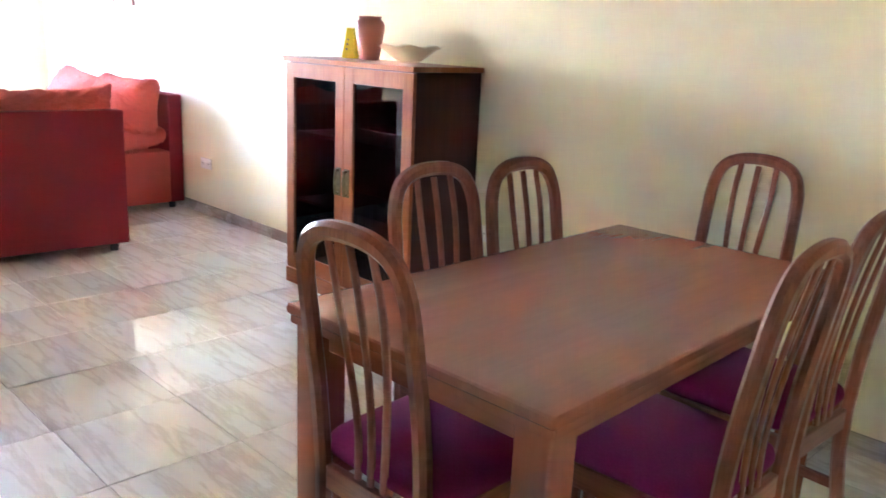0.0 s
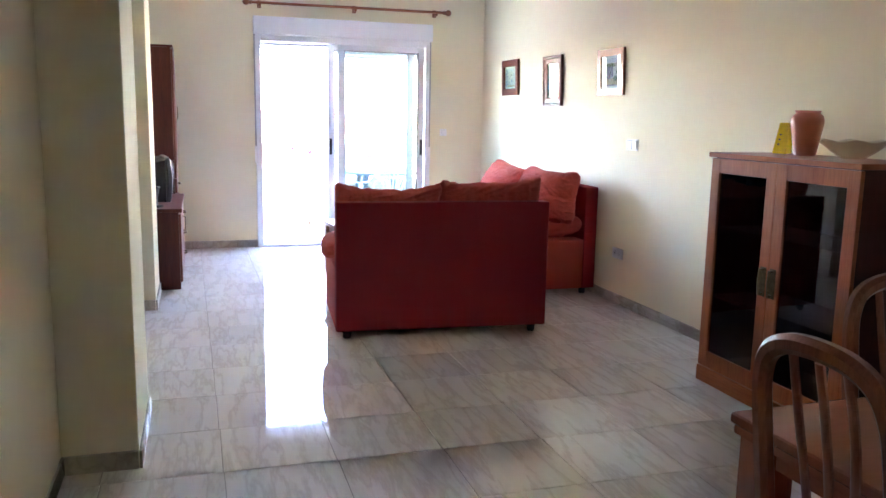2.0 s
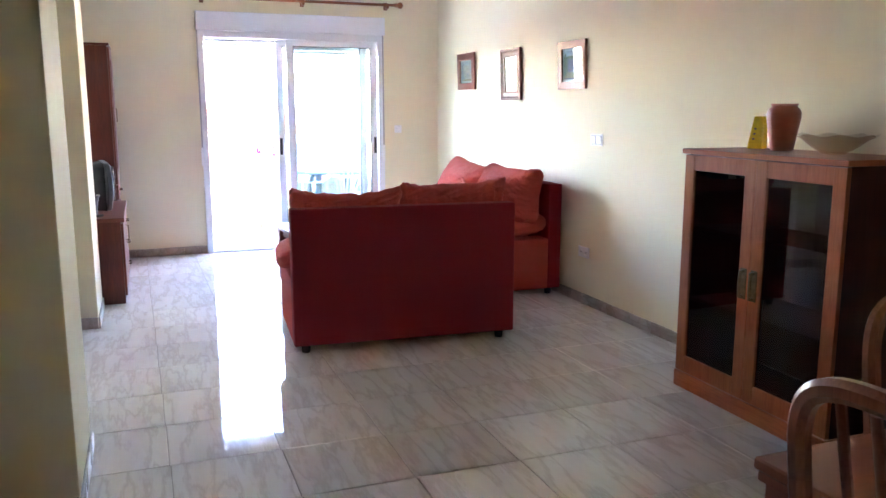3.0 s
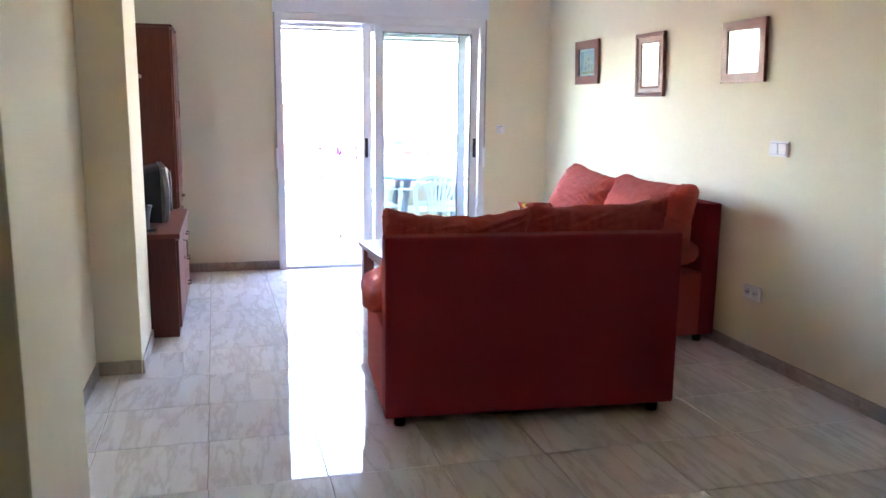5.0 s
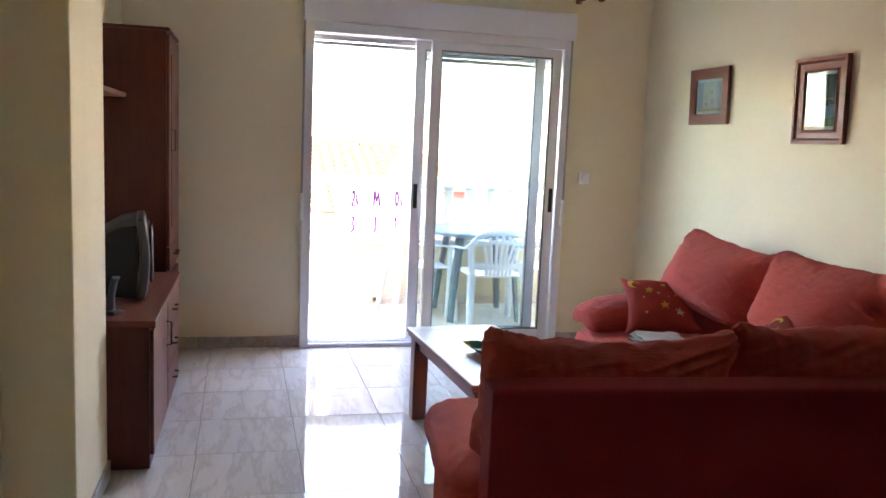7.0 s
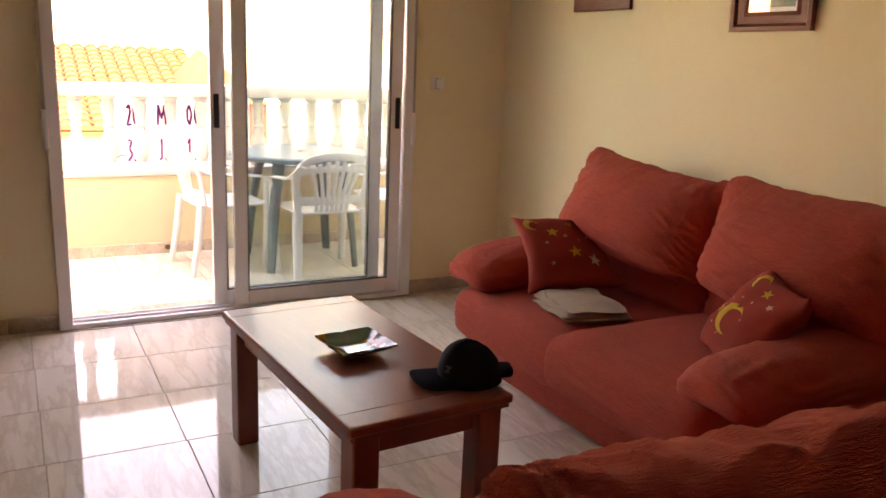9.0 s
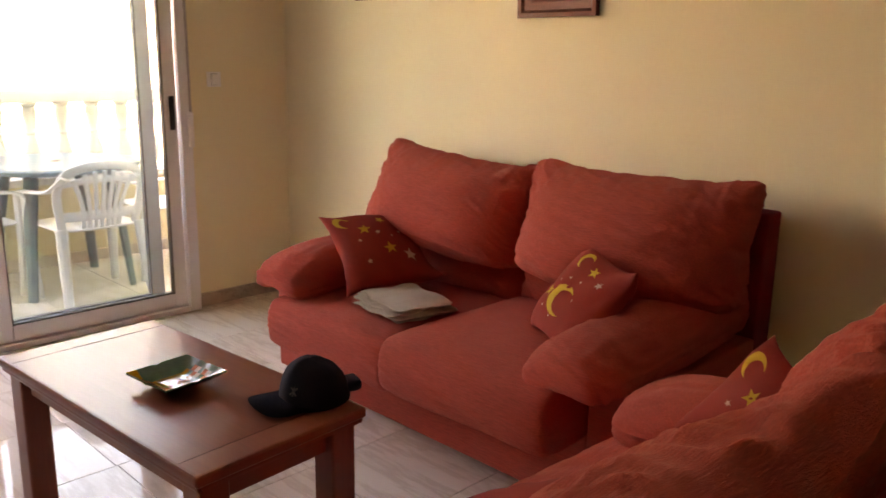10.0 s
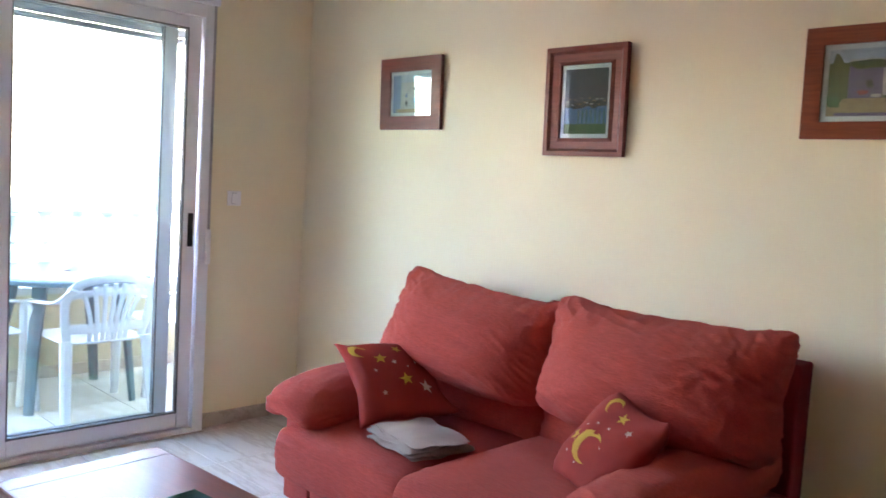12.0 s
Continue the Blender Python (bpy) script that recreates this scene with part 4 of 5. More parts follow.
# ---- television unit ----
unit = thing("tv_cabinet", pose(-6.456, 0.0, 0), "low dark mahogany television cabinet against the wall", "cabinet")
part("body", box(-1.232, 0.0, 0.012, 0.385, 0.0, 0.615, 0.003), DARK_WOOD[2], unit)
part("top", box(-1.232, 0.012, 0.008, 0.412, 0.6155, 0.645, 0.006, 3), MAHOGANY[0], unit, "glossy reddish top board")
for k in range(2):
    a = -0.60 - 0.61 * k
    for j, (z0, z1) in enumerate(((0.06, 0.24), (0.245, 0.42), (0.425, 0.60)) if k else ((0.06, 0.60),)):
        front = part("drawer_front" if k else "door", box(a + 0.004, a + 0.594, 0.3855, 0.402, z0, z1, 0.004), MAHOGANY[0], unit)
        hx, hz = (a + 0.3, (z0 + z1) / 2) if k else (a + 0.06, 0.46)
        if k:
            bm = sweep([(hx - 0.06, 0.402, hz), (hx - 0.055, 0.425, hz), (hx + 0.055, 0.425, hz), (hx + 0.06, 0.402, hz)], (0, 0, 1), 0.01, 0.008)
        else:
            bm = sweep([(hx, 0.402, hz - 0.06), (hx, 0.425, hz - 0.055), (hx, 0.425, hz + 0.055), (hx, 0.402, hz + 0.06)], (1, 0, 0), 0.01, 0.008)
        part("handle", bm, BRONZE, front, "dark bar handle")

tall = thing("tall_cabinet", pose(-7.695, 0.0, 0), "tall dark mahogany cabinet standing by the window wall", "cabinet")
part("body", box(-0.60, 0.0, 0.012, 0.335, 0.0, 1.965, 0.003), DARK_WOOD[2], tall)
part("top", box(-0.604, 0.004, 0.010, 0.352, 1.9655, 1.985, 0.004), DARK_WOOD[0], tall)
for z0, z1, hz, up in ((0.06, 0.36, 0.30, True), (0.37, 0.60, 0.5, True), (0.65, 0.78, 0.715, False), (0.785, 1.95, 1.38, True)):
    front = part("door" if up else "drawer_front", box(-0.596, -0.004, 0.3355, 0.352, z0, z1, 0.004), MAHOGANY[2], tall)
    if up and z1 > 1:
        part("panel", box(-0.52, -0.08, 0.352, 0.358, z0 + 0.1, z1 - 0.1, 0.005), MAHOGANY[2], front)
    if up:
        bm = sweep([(-0.05, 0.352, hz - 0.06), (-0.05, 0.378, hz - 0.055), (-0.05, 0.378, hz + 0.055), (-0.05, 0.352, hz + 0.06)], (1, 0, 0), 0.01, 0.008)
    else:
        bm = sweep([(-0.36, 0.352, hz), (-0.355, 0.378, hz), (-0.245, 0.378, hz), (-0.24, 0.352, hz)], (0, 0, 1), 0.01, 0.008)
    part("handle", bm, BRONZE, front, "dark bar handle")
shelf = tagged(part("wall_shelf", box(-7.693, -6.45, 0.001, 0.13, 1.60, 1.625, 0.004), MAHOGANY[0]), "narrow reddish wooden shelf fixed beside the tall cabinet", "shelf")

tv = thing("television", pose(-7.09, 0.0, 0.645, 0, 0, 7), "old silver and black tube television on the cabinet", "television")
bm = bmesh.new()
prof = [(0.03, 0.15, 0.05, 0.25), (0.10, 0.2, 0.03, 0.31), (0.18, 0.235, 0.015, 0.355), (0.255, 0.245, 0.006, 0.37)]
rows = []
for y, hw, z0, z1 in prof:
    rows.append([bm.verts.new(p) for p in ((-hw, y, z0), (hw, y, z0), (hw, y, z1 - 0.02), (hw - 0.03, y, z1), (-hw + 0.03, y, z1), (-hw, y, z1 - 0.02))])
for a, b in zip(rows, rows[1:]):
    for i in range(6):
        bm.faces.new((a[i], a[(i + 1) % 6], b[(i + 1) % 6], b[i]))
bm.faces.new(rows[0])
bm.faces.new(rows[-1][::-1])
part("casing", bm, BLACK, tv, "black plastic rear casing")


def bulge(v, q):
    v.y += 0.02 * (1 - q.z ** 2)
    return v


part("bezel", moved(cushion(0.50, 0.045, 0.375, 14.0, 8.0, "y", 0.0, 1, 16, bulge), Matrix.Translation((0, 0.272, 0.19))), SILVER, tv, "silver plastic front")
part("screen", moved(cushion(0.42, 0.03, 0.28, 10.0, 3.0, "y", 0.0, 1, 12), Matrix.Translation((0, 0.318, 0.21))), SCREEN, tv, "dark glass screen")
part("foot", box(-0.16, 0.16, 0.08, 0.29, 0.0, 0.02, 0.004), BLACK, tv)
stand = thing("cordless_phone", pose(-6.585, 0.215, 0.645, 0, 0, -30), "small silver cordless handset standing in its cradle", "telephone")
part("cradle", box(-0.035, 0.035, -0.045, 0.045, 0.0, 0.02, 0.008, 2), SILVER, stand)
part("handset", moved(sweep([(0, 0, 0.0), (0, -0.006, 0.05), (0, 0, 0.12), (0, 0.008, 0.145)], (1, 0, 0), 0.045, 0.022, taper=[1.0, 0.9, 0.9, 1.0]), Matrix.Translation((0, 0, 0.02)) @ pose(0, 0, 0, -8)), SILVER, stand)

# ---- on the coffee table ----
dish = thing("ashtray", pose(-6.472, 1.868, 0.4755, 0, 0, 6), "square painted ceramic ashtray in green, yellow and orange stripes", "ashtray")
GREEN_GLAZE = mottled("green_glaze", (0.045, 0.16, 0.10), 0.3, 25.0, 0.15, coat=0.5)
MUSTARD = mottled("mustard_glaze", (0.42, 0.24, 0.02), 0.2, 25.0, 0.15, coat=0.5)
ORANGE = mottled("orange_glaze", (0.60, 0.12, 0.03), 0.2, 25.0, 0.15, coat=0.5)
CREAM_GLAZE = mottled("cream_glaze", (0.70, 0.62, 0.48), 0.1, 25.0, 0.15, coat=0.5)
bm = bmesh.new()
N = 12


def saucer(i, j):
    u, v = 2 * i / N - 1, 2 * j / N - 1
    r = max(abs(u), abs(v))
    z = 0.008 + 0.03 * max(0.0, (r - 0.45) / 0.55) ** 1.3
    if r > 0.9 and min(abs(u), abs(v)) < 0.1:
        z -= 0.004
    return Vector((u * 0.093, v * 0.093, z))


top = {(i, j): bm.verts.new(saucer(i, j)) for i in range(N + 1) for j in range(N + 1)}
low = {(i, j): bm.verts.new(Vector((p.x * (0.99 if p.z > 0.02 else 0.96), p.y * (0.99 if p.z > 0.02 else 0.96), p.z - 0.006))) for (i, j) in top for p in (saucer(i, j),)}
for i in range(N):
    for j in range(N):
        q = ((i, j), (i + 1, j), (i + 1, j + 1), (i, j + 1))
        f = bm.faces.new([top[k] for k in q])
        d = i + 0.5 * j
        f.material_index = 0 if (i < 3 and j > 1) or j == N - 1 else (1 if d < 8 else (2 if int(d) % 3 == 0 else (3 if int(d) % 3 == 1 else (2 if j < 7 else 0))))
        bm.faces.new([low[k] for k in q[::-1]])
edge = [(i, 0) for i in range(N)] + [(N, j) for j in range(N)] + [(N - i, N) for i in range(N)] + [(0, N - j) for j in range(N)]
for a, b in zip(edge, edge[1:] + edge[:1]):
    bm.faces.new((top[a], top[b], low[b], low[a]))
part("body", bm, [GREEN_GLAZE, MUSTARD, ORANGE, CREAM_GLAZE], dish, auto=25)

cap = thing("baseball_cap", pose(-6.145, 2.075, 0.4755, 0, 0, 252), "dark navy baseball cap lying on the coffee table", "cap")
bm = bmesh.new()
rings, n = [], 32
for k in range(11):
    a = k / 10 * math.pi / 2
    row = []
    for i in range(n):
        th = 2 * math.pi * i / n
        r = 0.088 * math.cos(a) ** 0.75 if k < 10 else 0.004
        dent = 1 + 0.05 * noise.noise(Vector((math.cos(th) * 1.5, math.sin(th) * 1.5, k * 0.3)))
        row.append(bm.verts.new((r * 1.06 * math.cos(th) * dent, r * 0.9 * math.sin(th) * dent, 0.112 * math.sin(a) * (1 + 0.06 * math.cos(th)) * dent + 0.002)))
    rings.append(row)
for a, b in zip(rings, rings[1:]):
    for i in range(n):
        bm.faces.new((a[i], a[(i + 1) % n], b[(i + 1) % n], b[i]))
bm.faces.new(rings[-1])
part("crown", bm, NAVY, cap, auto=80)
bm = bmesh.new()
rows = []
for k in range(7):
    row = []
    for i in range(17):
        th = (i / 16 - 0.5) * math.pi * 0.98
        inner = Vector((0.088 * math.cos(th), 0.079 * math.sin(th), 0.022))
        outer = Vector((0.088 + 0.078 * math.cos(th) ** 0.7, 0.082 * math.sin(th), 0.022)) if math.cos(th) > 0 else inner
        p = inner.lerp(outer, k / 6)
        p.z += -0.016 * (abs(p.y) / 0.08) ** 2 + 0.004 * (1 - k / 6)
        row.append(bm.verts.new(p))
    rows.append(row)
for a, b in zip(rows, rows[1:]):
    for i in range(16):
        bm.faces.new((a[i], a[i + 1], b[i + 1], b[i]))
bmesh.ops.solidify(bm, geom=list(bm.faces), thickness=0.003)
part("brim", bm, NAVY, cap, auto=80)
part("button", moved(lathe([(0.008, 0), (0.007, 0.004), (0.002, 0.006)], 12), Matrix.Translation((0, 0, 0.117))), NAVY, cap)
part("strap", moved(cushion(0.05, 0.075, 0.035, 4, 2.5, "z", 0.004, 8, 10), Matrix.Translation((-0.1, 0.0, 0.03))), NAVY, cap)
bm = bmesh.new()
for a, b in (((-0.009, -0.009), (0.009, 0.009)), ((-0.009, 0.009), (0.009, -0.009)), ((0.0, -0.012), (0.0, 0.012))):
    sweep([(a[0], 0, a[1]), (b[0], 0, b[1])], (0, 1, 0), 0.003, 0.003, bm=bm)
part("emblem", moved(bm, pose(0.068, 0.052, 0.055, -24, 0, 128)), SILVER, cap, "small pale embroidered emblem")

# ---- balcony ----
BX = -9.90
structure(part("balcony_floor", box(-10.05, X_WIN - 0.25, -0.6, 3.9, -0.25, -0.007), GROUT, smooth=False), "balcony slab under beige stoneware tiles", "floor")
structure(part("balcony_wall", box(BX - 0.14, BX, -0.6, 3.9, -0.007, 0.53, 0.006), RENDER_COAT, smooth=False), "low cream rendered balcony wall", "wall")
structure(part("balcony_side_wall", box(BX - 0.14, X_WIN - 0.25, 3.9, 4.1, -0.25, Z_TOP), RENDER_COAT, smooth=False), "cream rendered side wall of the balcony", "wall")
structure(part("balcony_side_wall", box(BX - 0.14, X_WIN - 0.25, -0.8, -0.6, -0.25, Z_TOP), RENDER_COAT, smooth=False), "cream rendered side wall of the balcony", "wall")
rail = structure(thing("balustrade", pose(BX - 0.07, 0, 0), "white masonry balustrade with turned balusters", "balustrade"), "white masonry balustrade with turned balusters", "balustrade")
part("rail", box(-0.085, 0.085, -0.6, 3.9, 1.045, 1.125, 0.012), BALUSTER_WHITE, rail)
part("plinth", box(-0.085, 0.085, -0.6, 3.9, 0.53, 0.575, 0.008), BALUSTER_WHITE, rail)
prof = [(0.048, 0.575), (0.048, 0.60), (0.034, 0.615), (0.05, 0.66), (0.058, 0.70), (0.05, 0.75), (0.034, 0.80), (0.028, 0.84), (0.036, 0.855), (0.028, 0.87), (0.036, 0.93), (0.044, 0.98), (0.034, 1.015), (0.048, 1.03), (0.048, 1.045)]
first = part("baluster", lathe(prof, 14), BALUSTER_WHITE, rail)
first.location = (0, -0.41, 0)
for k in range(1, 23):
    ob = new("baluster", first.data)
    ob.parent, ob.location = rail, (0, -0.41 + 0.195 * k, 0)

sheet = thing("banner", pose(BX - 0.165, 1.66, 0), "white sheet with purple writing tied outside the balustrade", "banner")
bm = bmesh.new()
cols, rws = 26, 16
vs = [[bm.verts.new((0.008 * noise.noise(Vector((i * 0.3, j * 0.25, 1))) + 0.006 * math.sin(i * 0.9), i * 0.036 - 0.08, 0.54 + j * 0.038)) for j in range(rws)] for i in range(cols)]
for i in range(cols - 1):
    for j in range(rws - 1):
        bm.faces.new((vs[i][j], vs[i + 1][j], vs[i + 1][j + 1], vs[i][j + 1]))
bmesh.ops.solidify(bm, geom=list(bm.faces), thickness=0.002)
part("cloth", bm, SHEET, sheet, auto=80)
STROKES = {"m": [((0, 0), (0.1, 1)), ((0.1, 1), (0.5, 0.3)), ((0.5, 0.3), (0.9, 1)), ((0.9, 1), (1, 0))],
           "o": [((0.1, 0.8), (0.5, 1)), ((0.5, 1), (0.9, 0.5)), ((0.9, 0.5), (0.5, 0)), ((0.5, 0), (0.1, 0.3)), ((0.1, 0.3), (0.1, 0.8))],
           "2": [((0, 0.8), (0.5, 1)), ((0.5, 1), (0.8, 0.65)), ((0.8, 0.65), (0, 0)), ((0, 0), (1, 0.05))],
           "1": [((0.2, 0.75), (0.6, 1)), ((0.6, 1), (0.5, 0))], "j": [((0.8, 1), (0.8, 0.1)), ((0.8, 0.1), (0.2, 0.05))],
           "3": [((0, 0.95), (0.8, 0.9)), ((0.8, 0.9), (0.3, 0.55)), ((0.3, 0.55), (0.9, 0.3)), ((0.9, 0.3), (0, 0))]}
WRITING = ((0.85, 0.135, (("2", 0.0, 0.03), ("o", 0.04, 0.028), ("o", 0.077, 0.028), ("m", 0.195, 0.05), ("2", 0.256, 0.025), ("o", 0.385, 0.035), ("o", 0.435, 0.035))),
           (0.61, 0.15, (("3", 0.0, 0.03), ("3", 0.038, 0.03), ("3", 0.075, 0.03), ("j", 0.19, 0.03), ("1", 0.226, 0.03), ("1", 0.382, 0.03), ("3", 0.43, 0.05))))
for low, tall, words in WRITING:
    for letter, y, wide in words:
        bm = bmesh.new()
        for a, b in STROKES[letter]:
            sweep([(0.022, y + a[0] * wide, low + a[1] * tall), (0.022, y + b[0] * wide, low + b[1] * tall)], (1, 0, 0), 0.004, 0.015, bm=bm)
        part("stroke", bm, PURPLE_INK, sheet)

for y, z, drop in ((-0.075, 1.09, 0.03), (-0.07, 0.64, -0.02), (0.8, 1.08, 0.02)):
    part("tie", sweep(smooth_line([(0.02, y - 0.03, z + drop), (0.035, y, z), (0.03, y + 0.03, z + 0.012), (0.022, y + 0.075, z - drop * 0.6)], 3), (1, 0, 0), 0.007, 0.007), BLACK, sheet, "dark cord tying the sheet")

gt = thing("garden_table", pose(-9.43, 2.65, 0), "round blue-green plastic garden table on the balcony", "table")
part("tabletop", lathe([(0.02, 0.715), (0.42, 0.715), (0.45, 0.70), (0.46, 0.705), (0.46, 0.725), (0.445, 0.735), (0.03, 0.735), (0.025, 0.728), (0.0205, 0.7285)], 40), PLASTIC_GREEN, gt)
part("hole_cap", moved(lathe([(0.028, 0.7355), (0.026, 0.74), (0.01, 0.741)], 16), pose(0, 0, 0)), BLACK, gt)
for k in range(4):
    a = math.pi / 4 + k * math.pi / 2
    part("leg", sweep([(0.29 * math.cos(a), 0.29 * math.sin(a), 0.715), (0.36 * math.cos(a), 0.36 * math.sin(a), 0.35), (0.40 * math.cos(a), 0.40 * math.sin(a), 0.0)], (-math.sin(a), math.cos(a), 0), 0.065, 0.04, taper=[1.2, 1.0, 0.8]), PLASTIC_GREEN, gt)


def garden_chair(m):
    """A moulded plastic armchair facing +y."""
    t = thing("garden_chair", m, "white moulded plastic garden armchair with slotted back", "chair", "chairs round the garden table")

    def dish_seat(v, q):
        v.z += -0.012 * (1 - q.x ** 2) * (1 - q.y ** 2)
        return v
    part("seat", moved(cushion(0.45, 0.44, 0.03, 6.0, 3.0, "z", 0.0, 1, 12, dish_seat), Matrix.Translation((0, 0.01, 0.425))), PLASTIC_WHITE, t)

    def lean(x, z):
        return (x, -0.2 - 0.11 * (z - 0.42) / 0.4 + 0.05 * (abs(x) / 0.24) ** 2, z)
    arch = [lean(-0.20, 0.43), lean(-0.225, 0.58), lean(-0.225, 0.66), lean(-0.185, 0.735), lean(-0.09, 0.768), lean(0, 0.775)]
    arch = arch + [lean(-p[0], p[2]) for p in arch[-2::-1]]
    part("back_frame", sweep(smooth_line(arch, 4), (0, 1, 0), 0.022, 0.045), PLASTIC_WHITE, t)
    part("back_rail", sweep([lean(x, 0.70 - 0.5 * x * x) for x in (-0.21, -0.1, 0, 0.1, 0.21)], (0, 1, 0), 0.012, 0.035), PLASTIC_WHITE, t)
    part("back_rail", sweep([lean(x, 0.50) for x in (-0.2, -0.1, 0, 0.1, 0.2)], (0, 1, 0), 0.012, 0.05), PLASTIC_WHITE, t)
    for k in range(7):
        u = (k - 3) / 3
        part("slat", sweep(smooth_line([lean(0.095 * u, 0.42), lean(0.105 * u, 0.55), lean(0.155 * u, 0.745 - 0.04 * u * u)], 3), (1, 0, 0), 0.024, 0.008), PLASTIC_WHITE, t)
    for s in (-1, 1):
        part("arm", sweep(smooth_line([(s * 0.205, -0.27, 0.715), (s * 0.255, -0.17, 0.64), (s * 0.275, 0.05, 0.62), (s * 0.268, 0.2, 0.60), (s * 0.26, 0.235, 0.53)], 4), (1, 0, 0), 0.05, 0.016), PLASTIC_WHITE, t)
        part("leg", sweep([(s * 0.26, 0.235, 0.56), (s * 0.255, 0.24, 0.3), (s * 0.265, 0.27, 0.0)], (1, 0, 0), 0.055, 0.04, taper=[0.9, 1, 0.8]), PLASTIC_WHITE, t)
        part("leg", sweep([(s * 0.215, -0.2, 0.44), (s * 0.225, -0.23, 0.2), (s * 0.235, -0.265, 0.0)], (1, 0, 0), 0.055, 0.04, taper=[1.1, 1, 0.8]), PLASTIC_WHITE, t)
    return t


gc = garden_chair(pose(-9.08, 2.66, 0, 0, 0, 92))
copy_thing(gc, pose(-9.46, 2.14, 0, 0, 0, 6))
copy_thing(gc, pose(-9.42, 3.30, 0, 0, 0, 176))
stop = thing("door_stop", pose(BX + 0.001, 1.86, 0.05), "small brass peg at the foot of the balcony wall", "peg")
part("peg", moved(lathe([(0.012, 0), (0.012, 0.03), (0.018, 0.034), (0.018, 0.05), (0.01, 0.054)], 12), pose(0, 0, 0, 0, 90)), BRONZE, stop)

# ---- across the street ----
structure(part("ground", box(-400, 400, -400, 400, -3.6, -3.4), ASPHALT, smooth=False), "street and ground below the balcony", "ground")
structure(part("facade", box(X_WIN - 0.25, X_END + 0.2, Y_LEFT - 0.2, Y_RIGHT + 0.2, -3.4, -0.26), RENDER_COAT, smooth=False), "cream rendered lower storey under the flat", "wall")
house = tagged(thing("house", pose(0, 0, 0), "low pale house with a terracotta tiled roof across the street", "house"), kind="")
EX, RX, EZ, RZ, HY0, HY1 = -22.0, -27.5, -0.33, 1.34, -14.0, 5.2
part("wall", box(RX - 5.0, EX - 0.35, HY0 + 0.3, HY1 - 0.3, -3.4, EZ - 0.05), HOUSE_WALL, house, smooth=False)
verts, faces = [], []
rows_n, cols_n = 17, 62
run, rise = (RX - EX) / rows_n, (RZ - EZ) / rows_n
tw = (HY1 - HY0) / cols_n
jitter = random.Random(9)
for r in range(rows_n):
    for c in range(cols_n):
        x0, z0 = EX + run * r, EZ + rise * r + 0.05
        x1, z1 = EX + run * (r + 1.12), EZ + rise * (r + 1.12) + 0.02
        yc, dz = HY0 + tw * (c + 0.5), jitter.uniform(-0.012, 0.012)
        base = len(verts)
        for x, z, k in ((x0, z0, 1.0), (x1, z1, 0.8)):
            for i in range(6):
                a = math.pi * i / 5
                verts.append((x, yc + tw * 0.52 * k * math.cos(a), z + dz + 0.11 * k * math.sin(a)))
        for i in range(5):
            faces.append((base + i, base + i + 1, base + 7 + i, base + 6 + i))
        faces.append(tuple(base + i for i in range(6)))
me = bpy.data.meshes.new("roof_tiles")
me.from_pydata(verts, [], faces)
me.materials.append(ROOF_TILE)
tiles = new("roof_tiles", me)
tiles.parent = house
tagged(tiles, "rows of curved terracotta tiles", kind="stuff")
bm = bmesh.new()
pts = [(EX, EZ), (RX, RZ), (RX - 5.5, EZ), (RX - 5.5, EZ - 0.08), (EX, EZ - 0.08)]
ends = [[bm.verts.new((x, y, z + 0.01)) for x, z in pts] for y in (HY0, HY1)]
for i in range(5):
    bm.faces.new((ends[0][i], ends[0][(i + 1) % 5], ends[1][(i + 1) % 5], ends[1][i]))
bm.faces.new(ends[0])
bm.faces.new(ends[1][::-1])
part("roof", bm, ROOF_TILE, house, "sloping terracotta roof", smooth=False)
for y in (-8.5, -3.2, 2.1):
    win = part("window", box(EX - 0.36, EX - 0.30, y - 0.34, y + 0.34, -1.95, -0.64, 0.01), HOUSE_WALL, house)
    for s in (-1, 1):
        bm = bmesh.new()
        for k in range(9):
            box(EX - 0.30, EX - 0.27, y + s * 0.155 - 0.14, y + s * 0.155 + 0.14, -1.9 + k * 0.135, -1.9 + k * 0.135 + 0.11, 0.01, bm=bm)
        part("shutter", bm, GREEN_SHUTTER, win, "green slatted shutter")
aerial = thing("tv_aerial", pose(RX + 0.4, 4.3, RZ - 0.1), "thin metal television aerial on the tiled roof", "aerial")
part("mast", lathe([(0.025, 0), (0.02, 1.1)], 8), BRONZE, aerial)
part("boom", moved(lathe([(0.012, -0.5), (0.012, 0.5)], 8), Matrix.Translation((0, 0, 1.0)) @ pose(0, 0, 0, 80)), BRONZE, aerial)
for k in range(5):
    part("element", moved(lathe([(0.008, -0.25), (0.008, 0.25)], 6), Matrix.Translation((0, -0.4 + 0.2 * k, 1.0 + 0.035 * (k - 2))) @ pose(0, 0, 0, 0, 90)), BRONZE, aerial)
annex = thing("house", pose(0, 0, 0), "small red house with a hipped tiled roof beside the pale building", "house")
part("wall", box(-23.5, -20.6, 4.75, 5.56, -3.4, 0.35), RED_WALL, annex, smooth=False)
bm = bmesh.new()
eaves = [bm.verts.new(p) for p in ((-20.5, 4.4, 0.36), (-20.5, 5.58, 0.36), (-26.5, 5.58, 0.36), (-26.5, 4.4, 0.36))]
peak = bm.verts.new((-23.3, 4.75, 1.42))
bm.faces.new(eaves[::-1])
for i in range(4):
    bm.faces.new((eaves[i], eaves[(i + 1) % 4], peak))
part("roof", bm, ROOF_TILE, annex, "hipped terracotta roof", smooth=False)
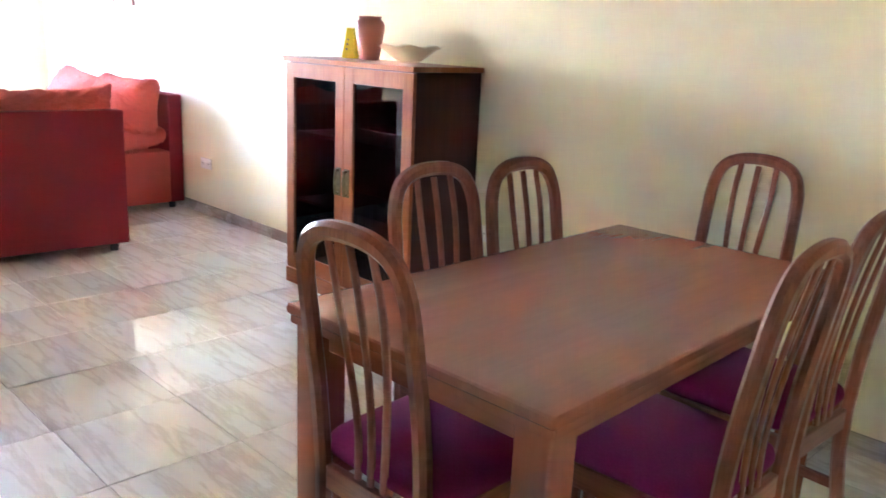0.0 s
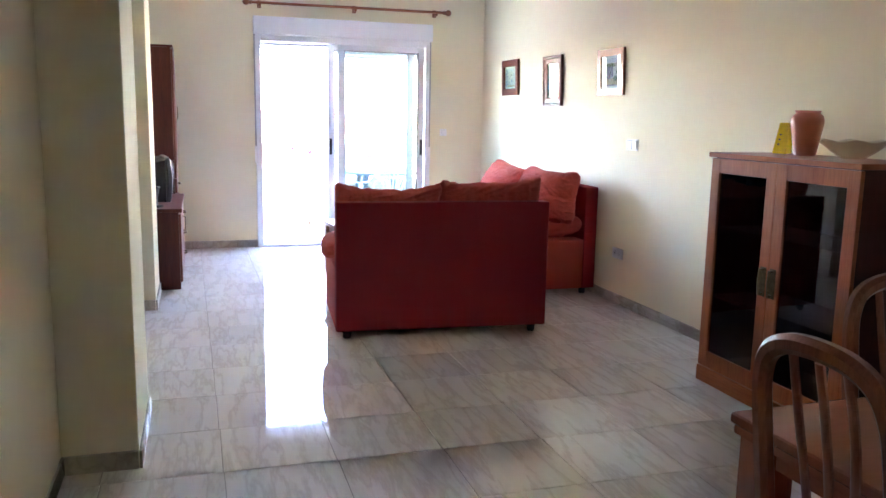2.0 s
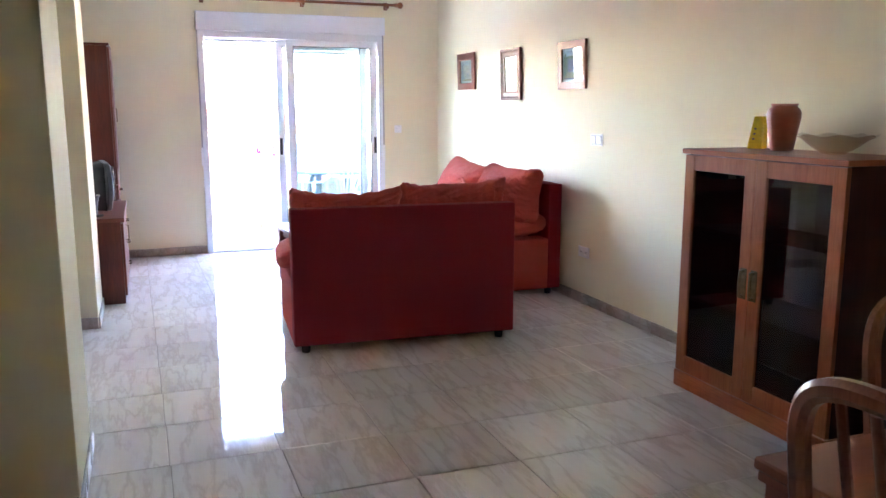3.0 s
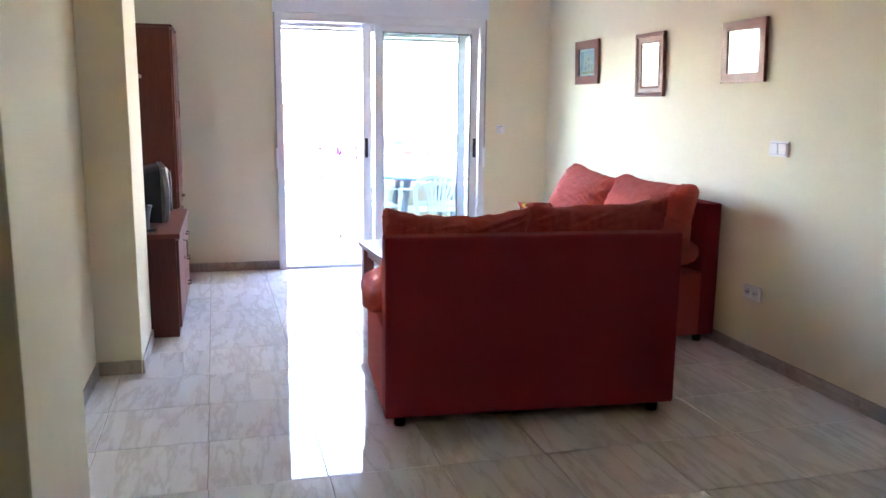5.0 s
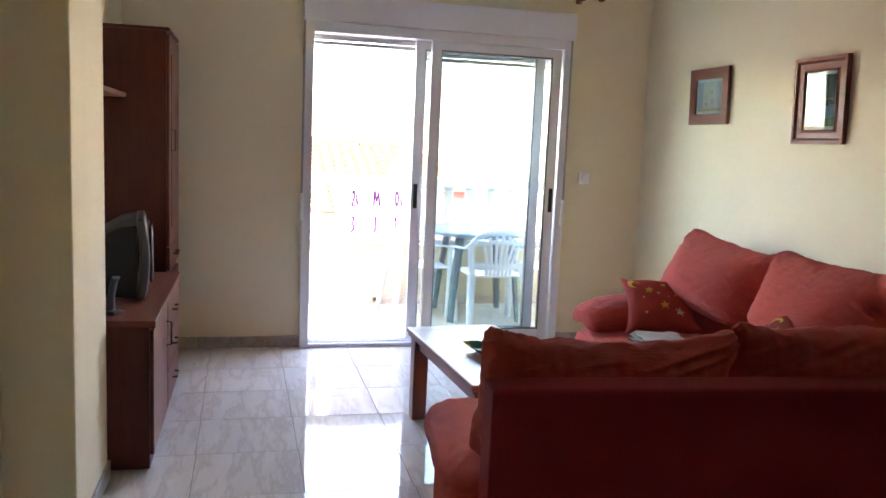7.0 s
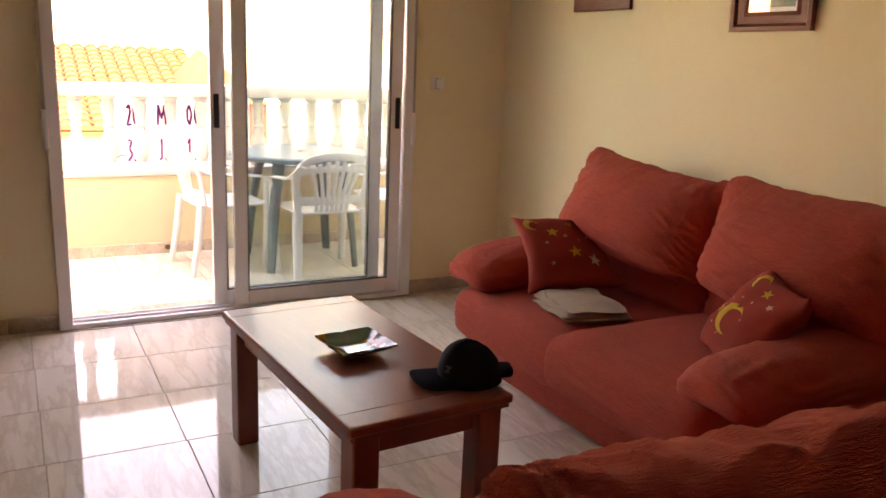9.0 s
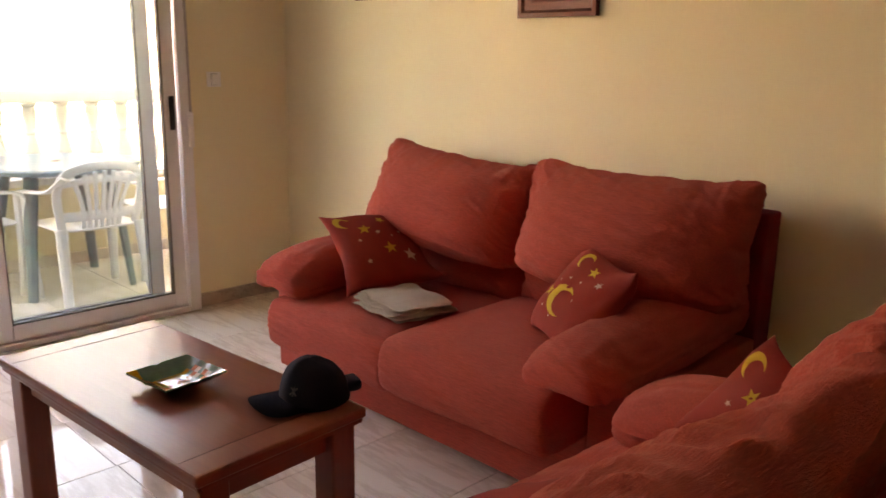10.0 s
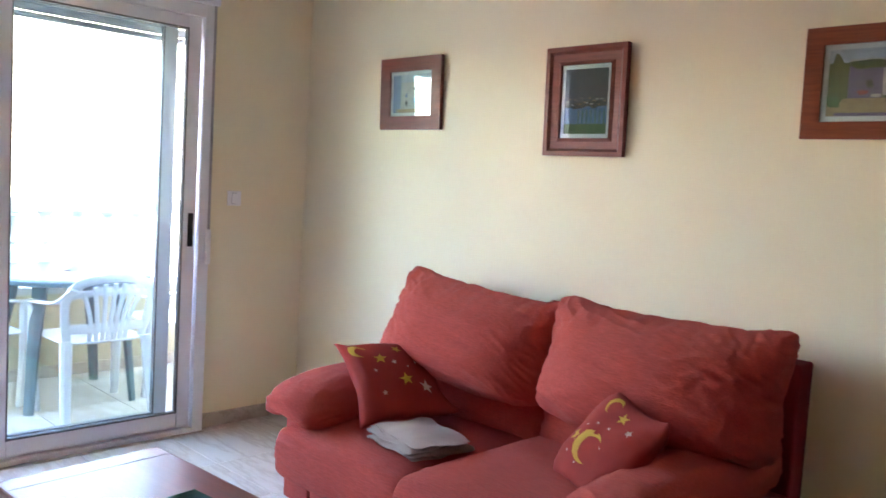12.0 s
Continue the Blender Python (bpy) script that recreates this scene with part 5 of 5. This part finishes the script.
villa = thing("apartment_building", pose(0, 0, 0), "pale cream building rising across the street", "building")
part("wall", box(-30, -21, 5.6, 26, -3.4, 4.6), CREAM_HOUSE, villa, smooth=False)
part("roof", box(-30.3, -20.7, 5.3, 26.3, 4.6, 4.9, 0.03), BALUSTER_WHITE, villa, "flat roof with a white edge")
for z in (-1.6, 1.4):
    for y in (13.0, 17.0, 21.0):
        win = part("window", box(-21.05, -20.96, y - 0.6, y + 0.6, z, z + 1.4, 0.02), ALU, villa)
        part("pane", box(-20.965, -20.95, y - 0.5, y + 0.5, z + 0.1, z + 1.3), SCREEN, win, smooth=False)

# ---- skirting and floor tiles ----


def skirting(name, a, b, out, label):
    a, b, out = Vector((*a, 0)), Vector((*b, 0)), Vector((*out, 0))
    d = (b - a).normalized()
    L, H, T = (b - a).length, 0.075, 0.011
    t = structure(thing(name, pose(0, 0, 0), label, "skirting"), label, "skirting")
    meshes = {}
    pos, step = 0.0, 0.452
    while pos < L - 0.005:
        w = min(step, L - pos) - 0.002
        key = round(w, 3)
        if key not in meshes:
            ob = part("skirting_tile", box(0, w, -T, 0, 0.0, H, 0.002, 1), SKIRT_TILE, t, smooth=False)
            meshes[key] = ob.data
        else:
            ob = new("skirting_tile", meshes[key])
            ob.parent = t
        x_axis, y_axis = d, -out
        m = Matrix.Identity(4)
        m.col[0][:3], m.col[1][:3] = x_axis, y_axis
        m.translation = a + d * pos + out * 0.001
        if x_axis.cross(y_axis).z < 0:
            m.col[0][:3] = -x_axis
            m.translation = a + d * (pos + w) + out * 0.001
        ob.matrix_basis = m
        pos += step
    return t


SK = "beige marbled skirting tiles along the cream wall"
skirting("baseboard_north", (X_WIN, Y_RIGHT), (X_END, Y_RIGHT), (0, -1), SK)
skirting("baseboard_west_1", (X_WIN, Y_LEFT), (X_WIN, WIN_Y0), (1, 0), SK)
skirting("baseboard_west_2", (X_WIN, WIN_Y1), (X_WIN, Y_RIGHT - 0.013), (1, 0), SK)
skirting("baseboard_south_1", (X_WIN + 0.013, Y_LEFT), (-6.39, Y_LEFT), (0, 1), SK)
skirting("baseboard_south_2", (-5.788, Y_LEFT), (-3.735, Y_LEFT), (0, 1), SK)
skirting("baseboard_south_3", (-3.095, Y_LEFT), (X_END, Y_LEFT), (0, 1), SK)
skirting("baseboard_pier_1", (-3.735, 0.285), (-3.083, 0.285), (0, 1), SK)
skirting("baseboard_pier_2", (-3.095, 0.013), (-3.095, 0.284), (1, 0), SK)
skirting("baseboard_pier_3", (-6.39, 0.228), (-5.776, 0.228), (0, 1), SK)
skirting("baseboard_pier_4", (-5.788, 0.013), (-5.788, 0.227), (1, 0), SK)
skirting("baseboard_balcony", (BX, -0.6), (BX, 3.9), (1, 0), "beige skirting tiles along the balcony wall")

floor = structure(thing("floor", pose(0, 0, 0), "polished beige marbled floor tiles with thin joints", "floor"), "polished beige marbled floor tiles with thin joints", "floor")
part("bed", box(X_WIN - 0.25, X_END + 0.2, Y_LEFT - 0.2, Y_RIGHT + 0.2, -0.25, -0.003), GROUT, floor, "grey-brown grout bed", smooth=False)
STEP, SKEW, GAP = 0.4525, 0.011, 0.0028
bm = box(-STEP / 2 + GAP / 2, STEP / 2 - GAP / 2, -STEP / 2 + GAP / 2, STEP / 2 - GAP / 2, -0.008, 0.0)
up = [e for e in bm.edges if all(v.co.z > -0.001 for v in e.verts)]
bmesh.ops.bevel(bm, geom=up, offset=0.0012, segments=1, affect="EDGES")
tile = part("tile", bm, TILE, floor, smooth=False)
tile_mesh, cut = tile.data, None
tile.location = (-2.065 - STEP / 2, 1.953 + STEP / 2, 0)
for i in range(-8, 15):
    for j in range(-5, 5):
        x, y = -2.065 - STEP * (i + 0.5), 1.965 + STEP * (j + 0.5)
        y += SKEW * (x + 2.5)
        if (i, j) == (0, 0) or not (X_WIN - 0.2 < x < X_END + 0.2 and Y_LEFT - 0.22 < y < Y_RIGHT + 0.22):
            if (i, j) == (0, 0):
                tile.location = (x, y, 0)
            continue
        if x < X_WIN:
            if cut is None:
                bm = box(0, x + STEP / 2 - GAP / 2 + 8.56, -STEP / 2 + GAP / 2, STEP / 2 - GAP / 2, -0.008, 0.0)
                cut = part("tile", bm, TILE, floor, smooth=False)
                ob = cut
            else:
                ob = new("tile", cut.data)
                ob.parent = floor
            ob.location = (-8.56, y, 0)
            continue
        ob = new("tile", tile_mesh)
        ob.parent, ob.location = floor, (x, y, 0)
outer = bpy.data.objects["balcony_floor"]
for i in range(3):
    for j in range(-6, 5):
        x, y = X_WIN - 0.25 - STEP * (i + 0.5), 1.965 + STEP * (j + 0.5)
        if -0.6 < y - 0.15 and y + 0.15 < 3.9:
            ob = new("tile", tile_mesh)
            ob.parent, ob.location = outer, (x, y, 0.0)
structure(part("door_sill", box(X_WIN - 0.25, -8.40, WIN_Y0, WIN_Y1, -0.02, 0.003, 0.002), SKIRT_TILE), "beige stone sill under the balcony door", "sill")
